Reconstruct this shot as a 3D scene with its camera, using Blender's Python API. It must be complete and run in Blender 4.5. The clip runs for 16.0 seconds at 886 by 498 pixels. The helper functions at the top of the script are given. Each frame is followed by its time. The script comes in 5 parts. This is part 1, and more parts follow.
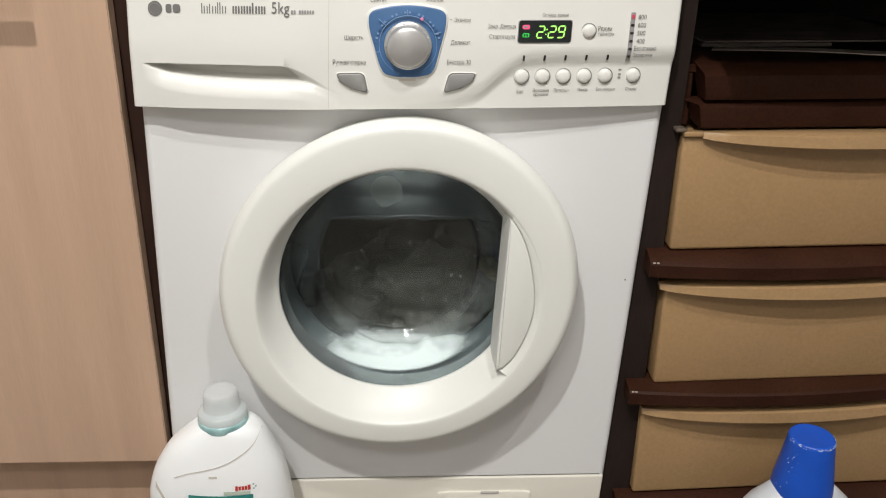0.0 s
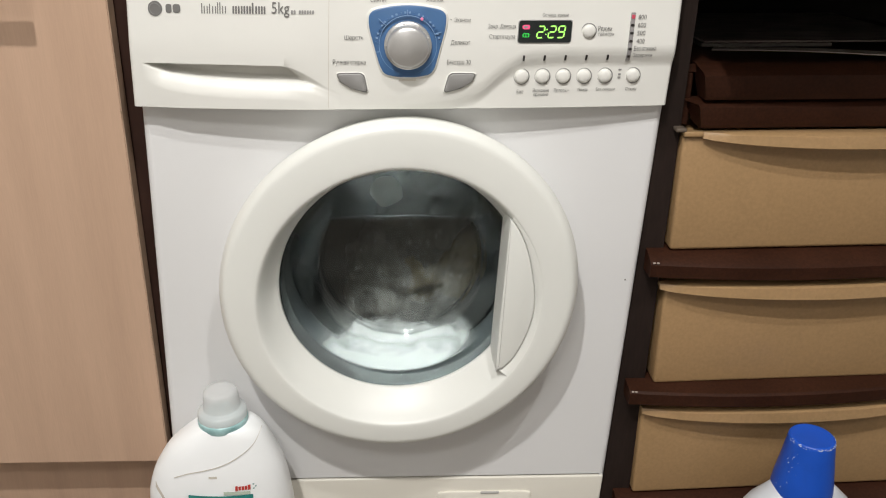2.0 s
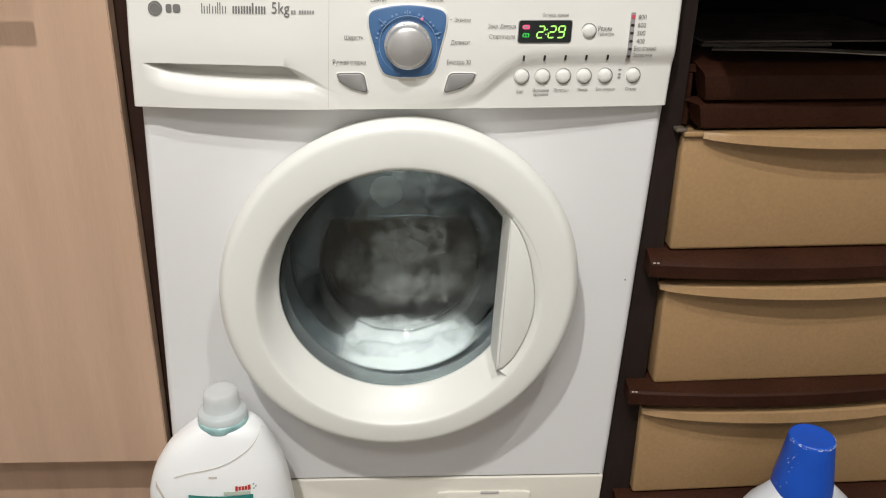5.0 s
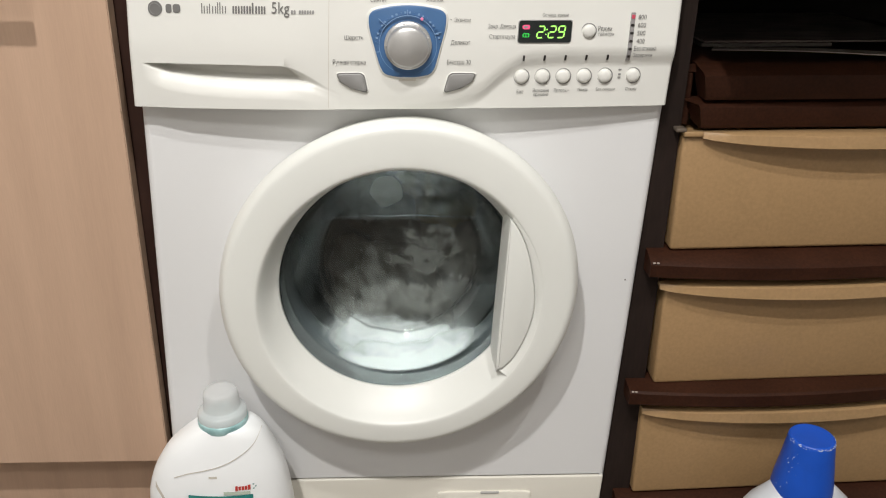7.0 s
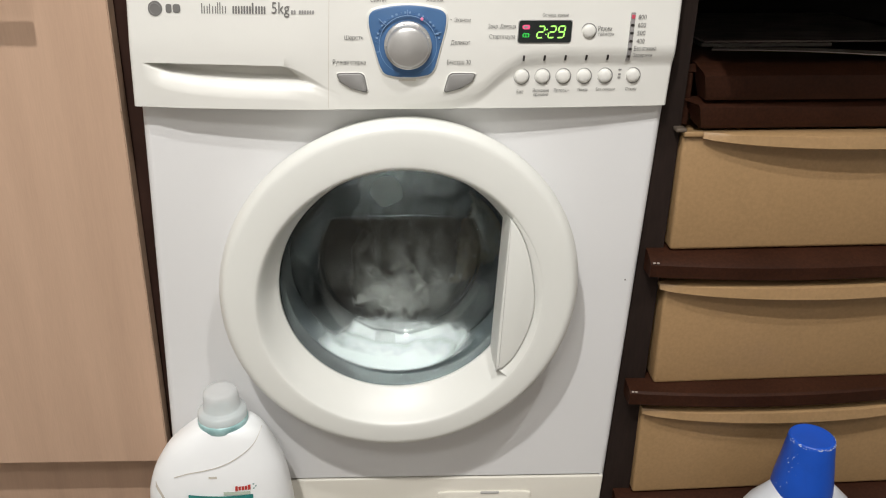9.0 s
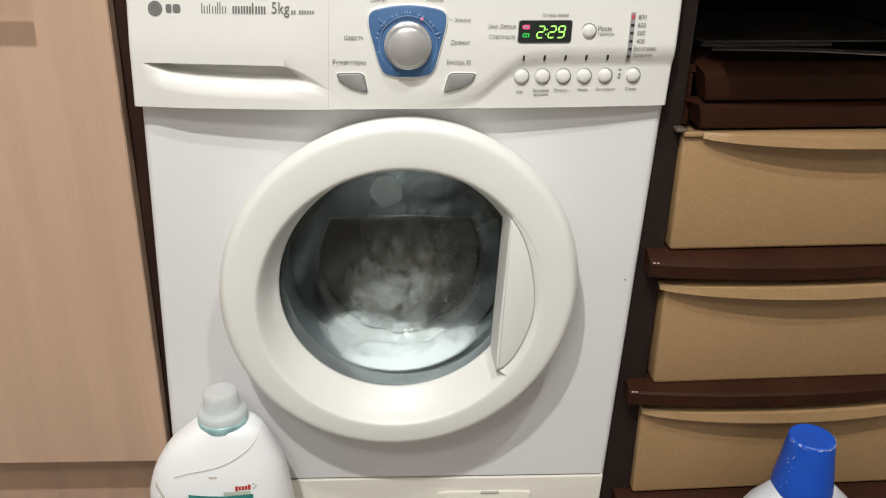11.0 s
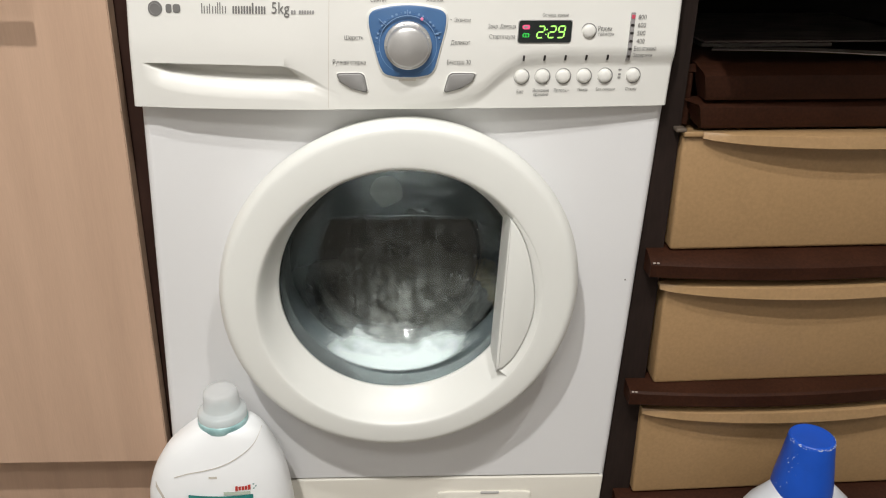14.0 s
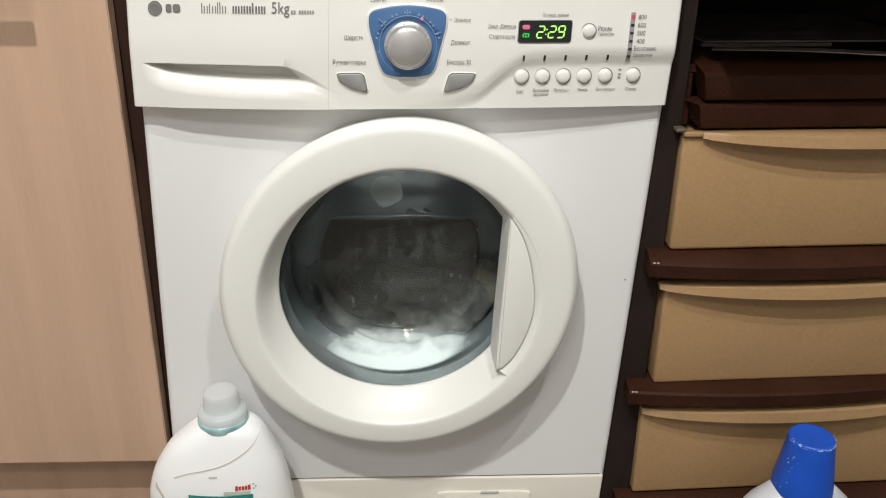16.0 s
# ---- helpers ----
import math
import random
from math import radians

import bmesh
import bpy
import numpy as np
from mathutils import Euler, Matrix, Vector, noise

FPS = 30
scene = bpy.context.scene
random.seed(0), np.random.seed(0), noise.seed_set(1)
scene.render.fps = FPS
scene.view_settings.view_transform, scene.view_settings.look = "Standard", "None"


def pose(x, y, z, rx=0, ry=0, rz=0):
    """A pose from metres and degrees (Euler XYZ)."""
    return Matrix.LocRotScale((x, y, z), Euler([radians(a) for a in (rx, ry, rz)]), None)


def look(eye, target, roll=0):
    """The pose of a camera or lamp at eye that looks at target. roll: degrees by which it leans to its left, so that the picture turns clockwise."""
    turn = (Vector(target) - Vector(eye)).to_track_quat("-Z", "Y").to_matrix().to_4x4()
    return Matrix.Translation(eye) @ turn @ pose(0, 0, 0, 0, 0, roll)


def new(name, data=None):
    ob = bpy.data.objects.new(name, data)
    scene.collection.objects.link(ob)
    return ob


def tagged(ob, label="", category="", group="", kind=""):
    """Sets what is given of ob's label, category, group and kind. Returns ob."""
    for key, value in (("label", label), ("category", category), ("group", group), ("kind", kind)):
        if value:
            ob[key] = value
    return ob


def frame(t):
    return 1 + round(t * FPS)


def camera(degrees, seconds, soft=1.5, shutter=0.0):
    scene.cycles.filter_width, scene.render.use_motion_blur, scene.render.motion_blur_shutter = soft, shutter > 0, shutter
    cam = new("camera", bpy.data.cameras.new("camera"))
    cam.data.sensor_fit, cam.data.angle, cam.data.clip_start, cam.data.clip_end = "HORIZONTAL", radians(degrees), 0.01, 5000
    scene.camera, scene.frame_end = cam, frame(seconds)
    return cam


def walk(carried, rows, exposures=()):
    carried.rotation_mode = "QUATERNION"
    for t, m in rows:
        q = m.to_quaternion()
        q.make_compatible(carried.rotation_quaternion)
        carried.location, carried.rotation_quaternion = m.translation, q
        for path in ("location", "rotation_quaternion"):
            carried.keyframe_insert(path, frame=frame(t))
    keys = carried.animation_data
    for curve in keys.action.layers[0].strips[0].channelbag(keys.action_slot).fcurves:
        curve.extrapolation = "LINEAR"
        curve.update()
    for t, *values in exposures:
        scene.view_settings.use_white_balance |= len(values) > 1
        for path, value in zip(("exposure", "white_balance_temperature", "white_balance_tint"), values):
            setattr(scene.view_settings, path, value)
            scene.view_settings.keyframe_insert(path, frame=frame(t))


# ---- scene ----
# camera: stands still in front of the washing machine
cam = camera(56.977, 16.0, soft=1.1, shutter=0.5)
EYE = pose(0.0239, -0.9277, 0.9301, 66.9028, -0.4607, -1.9749)
walk(cam, [(0.0, EYE), (16.0, EYE)], [(0.0, 0.0, 6500, 10), (9.0, 0.01, 6500, 10), (12.0, 0.035, 6500, 10), (16.0, 0.035, 6500, 10)])

# ---- light: ceiling spots and an added frontal fill in a closed kitchen ----
world = bpy.data.worlds.new("kitchen_world")
scene.world = world
world.use_nodes = True
world.node_tree.nodes["Background"].inputs[0].default_value = (1.0, 0.9, 0.8, 1)
world.node_tree.nodes["Background"].inputs[1].default_value = 0.02


def overhead_light(x, y, power, size, color):
    lamp = bpy.data.lights.new("overhead_area_light", "AREA")
    lamp.shape, lamp.size, lamp.energy, lamp.color = "DISK", size, power, color
    ob = new("overhead_area_light", lamp)
    ob.matrix_world = look((x, y, 2.47), (x * 0.6, y * 0.6, 0.6))
    return ob


WARM = (1.0, 0.980, 0.945)
overhead_light(-0.36, -1.32, 31.5, 0.07, WARM)
overhead_light(0.47, -1.06, 14.3, 0.07, WARM)
# added fill from the front, large so its shadows stay soft
overhead_light(-0.40, -2.05, 20.0, 0.50, WARM)


# ---- materials ----
def node_material(name, color, rough=0.5, metal=0.0, vary=0.06, scale=6.0, grain=0.0, grain_scale=400.0, bump=0.0,
                  bump_scale=300.0, stretch=(1, 1, 1), spec=0.5, coat=0.0, color2=None, coords="Object"):
    """Principled surface with slow variation, fine grain and relief."""
    m = bpy.data.materials.new(name)
    m.use_nodes = True
    nt = m.node_tree
    p = nt.nodes["Principled BSDF"]
    p.inputs["Roughness"].default_value = rough
    p.inputs["Metallic"].default_value = metal
    p.inputs["Specular IOR Level"].default_value = spec
    p.inputs["Coat Weight"].default_value = coat
    tc = nt.nodes.new("ShaderNodeTexCoord")
    mp = nt.nodes.new("ShaderNodeMapping")
    mp.inputs["Scale"].default_value = stretch
    nt.links.new(tc.outputs[coords], mp.inputs["Vector"])
    n1 = nt.nodes.new("ShaderNodeTexNoise")
    n1.inputs["Scale"].default_value, n1.inputs["Detail"].default_value = scale, 6
    nt.links.new(mp.outputs[0], n1.inputs["Vector"])
    n2 = nt.nodes.new("ShaderNodeTexNoise")
    n2.inputs["Scale"].default_value, n2.inputs["Detail"].default_value = grain_scale, 3
    nt.links.new(mp.outputs[0], n2.inputs["Vector"])
    r1 = nt.nodes.new("ShaderNodeMapRange")
    r1.inputs[1].default_value, r1.inputs[2].default_value = 0.3, 0.7
    r1.inputs[3].default_value, r1.inputs[4].default_value = 1 - vary, 1 + vary
    nt.links.new(n1.outputs[0], r1.inputs[0])
    r2 = nt.nodes.new("ShaderNodeMapRange")
    r2.inputs[1].default_value, r2.inputs[2].default_value = 0.3, 0.7
    r2.inputs[3].default_value, r2.inputs[4].default_value = 1 - grain, 1 + grain
    nt.links.new(n2.outputs[0], r2.inputs[0])
    mul = nt.nodes.new("ShaderNodeMath")
    mul.operation = "MULTIPLY"
    nt.links.new(r1.outputs[0], mul.inputs[0])
    nt.links.new(r2.outputs[0], mul.inputs[1])
    mix = nt.nodes.new("ShaderNodeMix")
    mix.data_type, mix.blend_type = "RGBA", "MIX"
    mix.inputs[6].default_value = (*color, 1)
    mix.inputs[7].default_value = (*(color2 or color), 1)
    nt.links.new(n1.outputs[0], mix.inputs[0])
    sc = nt.nodes.new("ShaderNodeVectorMath")
    sc.operation = "SCALE"
    nt.links.new(mix.outputs[2], sc.inputs[0])
    nt.links.new(mul.outputs[0], sc.inputs["Scale"])
    nt.links.new(sc.outputs[0], p.inputs["Base Color"])
    rr = nt.nodes.new("ShaderNodeMapRange")
    rr.inputs[3].default_value, rr.inputs[4].default_value = max(0.02, rough - 0.08), min(1, rough + 0.08)
    nt.links.new(n1.outputs[0], rr.inputs[0])
    nt.links.new(rr.outputs[0], p.inputs["Roughness"])
    if bump:
        n3 = nt.nodes.new("ShaderNodeTexNoise")
        n3.inputs["Scale"].default_value, n3.inputs["Detail"].default_value = bump_scale, 4
        nt.links.new(mp.outputs[0], n3.inputs["Vector"])
        b = nt.nodes.new("ShaderNodeBump")
        b.inputs["Strength"].default_value, b.inputs["Distance"].default_value = bump, 0.001
        nt.links.new(n3.outputs[0], b.inputs["Height"])
        nt.links.new(b.outputs[0], p.inputs["Normal"])
    return m


def glow_material(name, color, strength):
    m = bpy.data.materials.new(name)
    m.use_nodes = True
    p = m.node_tree.nodes["Principled BSDF"]
    p.inputs["Base Color"].default_value = (*[c * 0.5 for c in color], 1)
    p.inputs["Emission Color"].default_value = (*color, 1)
    p.inputs["Emission Strength"].default_value = strength
    return m


def glass_material(name, color, rough=0.02, ior=1.46):
    m = bpy.data.materials.new(name)
    m.use_nodes = True
    p = m.node_tree.nodes["Principled BSDF"]
    p.inputs["Base Color"].default_value = (*color, 1)
    p.inputs["Roughness"].default_value = rough
    p.inputs["IOR"].default_value = ior
    p.inputs["Transmission Weight"].default_value = 1.0
    return m


def film_material(name, low, high, scale, stretch, top, white=0.56, tint=(1.0, 1.03, 1.02)):
    """Pale film broken by clear gaps, for white wet foam and painted reflections."""
    m = bpy.data.materials.new(name)
    m.use_nodes = True
    nt = m.node_tree
    p = nt.nodes["Principled BSDF"]
    p.inputs["Base Color"].default_value = (white * tint[0], white * tint[1], white * tint[2], 1)
    p.inputs["Roughness"].default_value = 0.6
    out = nt.nodes["Material Output"]
    tr = nt.nodes.new("ShaderNodeBsdfTransparent")
    mx = nt.nodes.new("ShaderNodeMixShader")
    tc = nt.nodes.new("ShaderNodeTexCoord")
    mp = nt.nodes.new("ShaderNodeMapping")
    mp.inputs["Scale"].default_value = stretch
    nt.links.new(tc.outputs["Object"], mp.inputs["Vector"])
    n = nt.nodes.new("ShaderNodeTexNoise")
    n.inputs["Scale"].default_value, n.inputs["Detail"].default_value, n.inputs["Distortion"].default_value = scale, 5, 0.6
    nt.links.new(mp.outputs[0], n.inputs["Vector"])
    fine = nt.nodes.new("ShaderNodeTexNoise")
    fine.inputs["Scale"].default_value, fine.inputs["Detail"].default_value = 140, 0
    nt.links.new(tc.outputs["Object"], fine.inputs["Vector"])
    edge = nt.nodes.new("ShaderNodeAttribute")
    edge.attribute_name = "thickness"
    add = nt.nodes.new("ShaderNodeMath")
    add.operation = "MULTIPLY"
    r = nt.nodes.new("ShaderNodeMapRange")
    r.inputs[1].default_value, r.inputs[2].default_value = low, high
    r.inputs[3].default_value, r.inputs[4].default_value = 0.0, top
    nt.links.new(n.outputs[0], r.inputs[0])
    nt.links.new(r.outputs[0], add.inputs[0])
    nt.links.new(edge.outputs["Fac"], add.inputs[1])
    r2 = nt.nodes.new("ShaderNodeMapRange")
    r2.inputs[1].default_value, r2.inputs[2].default_value = 0.25, 0.6
    r2.inputs[3].default_value, r2.inputs[4].default_value = 0.86, 1.0
    nt.links.new(fine.outputs[0], r2.inputs[0])
    m2 = nt.nodes.new("ShaderNodeMath")
    m2.operation = "MULTIPLY"
    nt.links.new(add.outputs[0], m2.inputs[0])
    nt.links.new(r2.outputs[0], m2.inputs[1])
    nt.links.new(m2.outputs[0], mx.inputs[0])
    nt.links.new(tr.outputs[0], mx.inputs[1])
    nt.links.new(p.outputs[0], mx.inputs[2])
    nt.links.new(mx.outputs[0], out.inputs["Surface"])
    return m


M_PANEL = node_material("ivory_plastic", (0.770, 0.765, 0.728), 0.38, vary=0.015, scale=9, bump=0.03, bump_scale=900)
M_DOOR = node_material("door_plastic", (0.800, 0.808, 0.772), 0.40, vary=0.02, scale=7, bump=0.03, bump_scale=900)
M_BODY = node_material("white_enamel", (0.77, 0.77, 0.775), 0.42, vary=0.015, scale=4, bump=0.05, bump_scale=500)
M_KICK = node_material("kick_plastic", (0.80, 0.77, 0.69), 0.4, vary=0.02, scale=8)
M_SEAM = node_material("shadow_gap", (0.12, 0.11, 0.10), 0.7)
M_BLUE = node_material("blue_dial_plastic", (0.060, 0.145, 0.31), 0.32, vary=0.08, scale=40)
M_SILVER = node_material("brushed_silver", (0.60, 0.595, 0.59), 0.36, metal=0.7, vary=0.05, scale=60)
M_GREYBTN = node_material("grey_button", (0.27, 0.265, 0.26), 0.4, vary=0.04, scale=60)
M_PRINT = node_material("grey_print", (0.17, 0.165, 0.16), 0.6, vary=0.05)
M_PRINT_LIGHT = node_material("pale_print", (0.30, 0.295, 0.29), 0.6, vary=0.05)
M_DIALPRINT = node_material("dial_print", (0.20, 0.32, 0.52), 0.5, vary=0.05)
M_DISPLAY = node_material("display_window", (0.012, 0.016, 0.016), 0.12, vary=0.1)
M_GREEN = glow_material("green_segment", (0.42, 1.0, 0.16), 1.25)
M_GREENLED = glow_material("green_lamp", (0.04, 0.8, 0.10), 0.35)
M_REDLED = glow_material("red_lamp", (1.0, 0.10, 0.26), 0.55)
M_SPEEDLED = glow_material("dim_red_lamp", (0.8, 0.10, 0.16), 0.22)
M_PINK = glow_material("pink_lamp", (0.9, 0.25, 0.42), 0.5)
M_SLOT = node_material("grey_strip", (0.30, 0.29, 0.29), 0.5)
M_DARKLED = node_material("dark_lamp", (0.035, 0.03, 0.03), 0.3)
M_GLASS = glass_material("door_glass", (0.77, 0.83, 0.83))
M_RUBBER = node_material("grey_rubber", (0.098, 0.112, 0.116), 0.55, vary=0.15, scale=18, bump=0.1, bump_scale=120)
# steel far darker than bare metal: the drum's inner shade is in its colour
M_STEEL = node_material("shaded_drum_steel", (0.072, 0.078, 0.078), 0.5, metal=0.9, vary=0.12, scale=12)
M_HOLE = node_material("drum_hole", (0.01, 0.01, 0.01), 0.8)
M_FILM = film_material("soap_film", 0.44, 0.54, 26, (1.0, 1.0, 0.75), 0.34, tint=(1.0, 0.985, 0.93))
M_STREAK = film_material("soap_streak", 0.45, 0.62, 30, (2.2, 1.0, 0.28), 0.22, tint=(1.0, 0.985, 0.93))
M_MARK = film_material("pale_mark", 0.05, 0.4, 40, (1, 1, 1), 0.85, 0.85)
M_WOOD = node_material("birch_laminate", (0.505, 0.338, 0.238), 0.45, vary=0.05, scale=5, grain=0.028, grain_scale=110,
                       stretch=(6, 1, 0.35), color2=(0.585, 0.402, 0.290), bump=0.04, bump_scale=80)
M_EDGE = node_material("worn_edge_band", (0.40, 0.28, 0.20), 0.5, vary=0.15, scale=40)
M_SHADEDWOOD = node_material("shaded_cabinet_wood", (0.040, 0.021, 0.016), 0.7, spec=0.05, vary=0.2, scale=12)
M_BROWN = node_material("brown_plastic", (0.036, 0.0128, 0.0066), 0.52, spec=0.14, vary=0.18, scale=14, grain=0.22, grain_scale=260,
                        bump=0.08, bump_scale=700)
M_TAN = node_material("tan_plastic", (0.385, 0.245, 0.118), 0.42, vary=0.06, scale=9, grain=0.07, grain_scale=220,
                      bump=0.10, bump_scale=800, color2=(0.355, 0.220, 0.108))
M_SIDE = node_material("dark_grey_brown_side", (0.021, 0.0132, 0.0108), 0.6, spec=0.2, vary=0.2, scale=10, grain=0.15, grain_scale=90, stretch=(3, 3, 0.4))
M_SEAL = node_material("pale_grey_seal", (0.150, 0.163, 0.163), 0.4, vary=0.12, scale=25)
# card colour raised to stand in for weak light on the folder
M_LITCARD = node_material("lightened_black_card", (0.22, 0.195, 0.17), 0.8, spec=0.1, vary=0.35, scale=16, stretch=(1, 3, 1))
M_BLEACH = node_material("translucent_grey_bottle", (0.60, 0.62, 0.66), 0.4, vary=0.03, scale=12)
M_BOTTLE = node_material("white_bottle_plastic", (0.945, 0.965, 0.98), 0.30, vary=0.02, scale=12)
M_TEAL = node_material("teal_label", (0.03, 0.24, 0.22), 0.4)
M_GEL = node_material("dried_teal_gel", (0.22, 0.48, 0.50), 0.3, vary=0.25, scale=60, color2=(0.5, 0.66, 0.66))
M_REDINK = node_material("red_ink", (0.55, 0.05, 0.04), 0.5)
M_PALEGREEN = node_material("pale_green_label", (0.52, 0.60, 0.50), 0.5)
M_GREYLINE = node_material("grey_groove", (0.40, 0.39, 0.38), 0.5)
M_DARKCLIP = node_material("chipped_plastic", (0.13, 0.10, 0.075), 0.6)
M_CHIP = node_material("worn_chip", (0.42, 0.36, 0.32), 0.6)
M_BLACK = node_material("niche_shade_black", (0.015, 0.013, 0.012), 0.8, spec=0.03)
M_GRIP = node_material("grip_recess", (0.62, 0.58, 0.52), 0.5)
M_CAP = bpy.data.materials.new("frosted_cap")
M_CAP.use_nodes = True
_p = M_CAP.node_tree.nodes["Principled BSDF"]
_p.inputs["Base Color"].default_value = (0.93, 0.94, 0.95, 1)
_p.inputs["Roughness"].default_value = 0.2
_p.inputs["Specular IOR Level"].default_value = 0.7
_t = M_CAP.node_tree.nodes.new("ShaderNodeBsdfTransparent")
_l = M_CAP.node_tree.nodes.new("ShaderNodeBsdfTranslucent")
_l.inputs["Color"].default_value = (0.93, 0.94, 0.95, 1)
_m = M_CAP.node_tree.nodes.new("ShaderNodeMixShader")
_m2 = M_CAP.node_tree.nodes.new("ShaderNodeMixShader")
_m.inputs[0].default_value = 0.45
_m2.inputs[0].default_value = 0.35
M_CAP.node_tree.links.new(_p.outputs[0], _m2.inputs[1])
M_CAP.node_tree.links.new(_l.outputs[0], _m2.inputs[2])
M_CAP.node_tree.links.new(_m2.outputs[0], _m.inputs[1])
M_CAP.node_tree.links.new(_t.outputs[0], _m.inputs[2])
M_CAP.node_tree.links.new(_m.outputs[0], M_CAP.node_tree.nodes["Material Output"].inputs["Surface"])
M_BLUECAP = node_material("blue_cap_plastic", (0.007, 0.085, 0.54), 0.38, vary=0.06, scale=30, bump=0.1, bump_scale=400)
M_SCUFF = node_material("white_scuff", (0.55, 0.62, 0.78), 0.7)
M_WALL = node_material("plain_wall", (0.60, 0.58, 0.55), 0.8, vary=0.03)
M_CEIL = node_material("ceiling_paint", (0.78, 0.77, 0.74), 0.8, vary=0.02)
M_FLOOR = node_material("floor_laminate", (0.15, 0.13, 0.108), 0.5, vary=0.1, scale=3, stretch=(1, 6, 1))
M_PAPER = node_material("paper_sheet", (0.40, 0.36, 0.33), 0.7, vary=0.05)
M_GREYPAPER = node_material("grey_board", (0.13, 0.115, 0.10), 0.6, vary=0.2, scale=30)
M_CLOTH_BROWN = node_material("brown_cloth", (0.078, 0.073, 0.060), 0.9, vary=0.2, scale=20, grain=0.1, grain_scale=120,
                              bump=0.3, bump_scale=90)
M_CLOTH_GREY = node_material("grey_cloth", (0.135, 0.128, 0.112), 0.9, vary=0.2, scale=25, grain=0.1, grain_scale=120,
                             bump=0.3, bump_scale=90)
M_CLOTH_OLIVE = node_material("olive_cloth", (0.20, 0.160, 0.085), 0.9, vary=0.2, scale=25, grain=0.1, grain_scale=120,
                              bump=0.3, bump_scale=90)

# ---- building helpers ----
ORIGIN = {}


def thing(name, label, category, at=(0, 0, 0), group="", kind=""):
    ob = new(name)
    ob.location = at
    ob.empty_display_size = 0.05
    ORIGIN[ob.name] = Vector(at)
    return tagged(ob, label, category, group, kind)


def part(name, bm, material, parent, label="", smooth=True, local=False):
    """One mesh object under a thing or part; the bmesh is in world metres unless local."""
    me = bpy.data.meshes.new(name)
    off = ORIGIN[parent.name]
    if not local:
        bmesh.ops.translate(bm, verts=bm.verts, vec=-off)
    bmesh.ops.recalc_face_normals(bm, faces=bm.faces)
    bm.to_mesh(me)
    bm.free()
    me.materials.append(material)
    for f in me.polygons:
        f.use_smooth = smooth
    ob = new(name, me)
    ob.parent = parent
    ORIGIN[ob.name] = off
    return tagged(ob, label)


def sharp(ob, degrees=35):
    ob.data.set_sharp_from_angle(angle=radians(degrees))
    return ob


def box(x0, x1, y0, y1, z0, z1, bevel=0.0, segments=2):
    bm = bmesh.new()
    bmesh.ops.create_cube(bm, size=1.0)
    for v in bm.verts:
        v.co = ((x0 + x1) / 2 + v.co.x * (x1 - x0), (y0 + y1) / 2 + v.co.y * (y1 - y0), (z0 + z1) / 2 + v.co.z * (z1 - z0))
    if bevel:
        bmesh.ops.bevel(bm, geom=bm.edges[:], offset=bevel, segments=segments, affect="EDGES", profile=0.5)
    return bm


def loops(rings, closed=True, cap_start=False, cap_end=False):
    """A skin over a row of vertex rings."""
    bm = bmesh.new()
    rows = [[bm.verts.new(p) for p in ring] for ring in rings]
    n = len(rows[0])
    for a, b in zip(rows, rows[1:]):
        for i in range(n if closed else n - 1):
            j = (i + 1) % n
            bm.faces.new((a[i], a[j], b[j], b[i]))
    if cap_start:
        bm.faces.new(rows[0])
    if cap_end:
        bm.faces.new(rows[-1])
    return bm


def lathe_y(profile, cx, cz, n=96, cap_end=False, cap_start=False):
    """Revolve (radius, y, dz) round an axis along y."""
    rings = []
    for r, y, dz in profile:
        rings.append([(cx + r * math.cos(2 * math.pi * i / n), y, cz + dz + r * math.sin(2 * math.pi * i / n)) for i in range(n)])
    return loops(rings, cap_end=cap_end, cap_start=cap_start)


def lathe_z(profile, cx, cy, n=48, squash=1.0, cap_end=True, cap_start=True):
    rings = []
    for r, z in profile:
        rings.append([(cx + r * math.cos(2 * math.pi * i / n), cy + squash * r * math.sin(2 * math.pi * i / n), z) for i in range(n)])
    return loops(rings, cap_end=cap_end, cap_start=cap_start)


def smooth_curve(points, steps=8, closed=True):
    """Points along a smooth curve through the given ones."""
    out = []
    n = len(points)
    for i in range(n if closed else n - 1):
        if closed:
            p0, p1, p2, p3 = (points[(i + k) % n] for k in (-1, 0, 1, 2))
        else:
            p0, p1, p2, p3 = (points[min(max(i + k, 0), n - 1)] for k in (-1, 0, 1, 2))
        for s in range(steps):
            t = s / steps
            out.append(tuple(0.5 * (2 * b + (c - a) * t + (2 * a - 5 * b + 4 * c - d) * t * t + (3 * b - a - 3 * c + d) * t ** 3)
                             for a, b, c, d in zip(p0, p1, p2, p3)))
    if not closed:
        out.append(tuple(points[-1]))
    return out


def smoothstep(a, b, x):
    t = min(max((x - a) / (b - a), 0.0), 1.0)
    return t * t * (3 - 2 * t)


def lean(u, z):
    """The machine stands a little askew."""
    return u + 0.0457 * (z - 0.45)


def lean_all(bm):
    for v in bm.verts:
        v.co.x = lean(v.co.x, v.co.z) + 0.0020
    return bm


# ---- setting ----
def setting(name, bm, material, label, category):
    me = bpy.data.meshes.new(name)
    bm.to_mesh(me)
    bm.free()
    me.materials.append(material)
    return tagged(new(name, me), label, category, kind="structure")


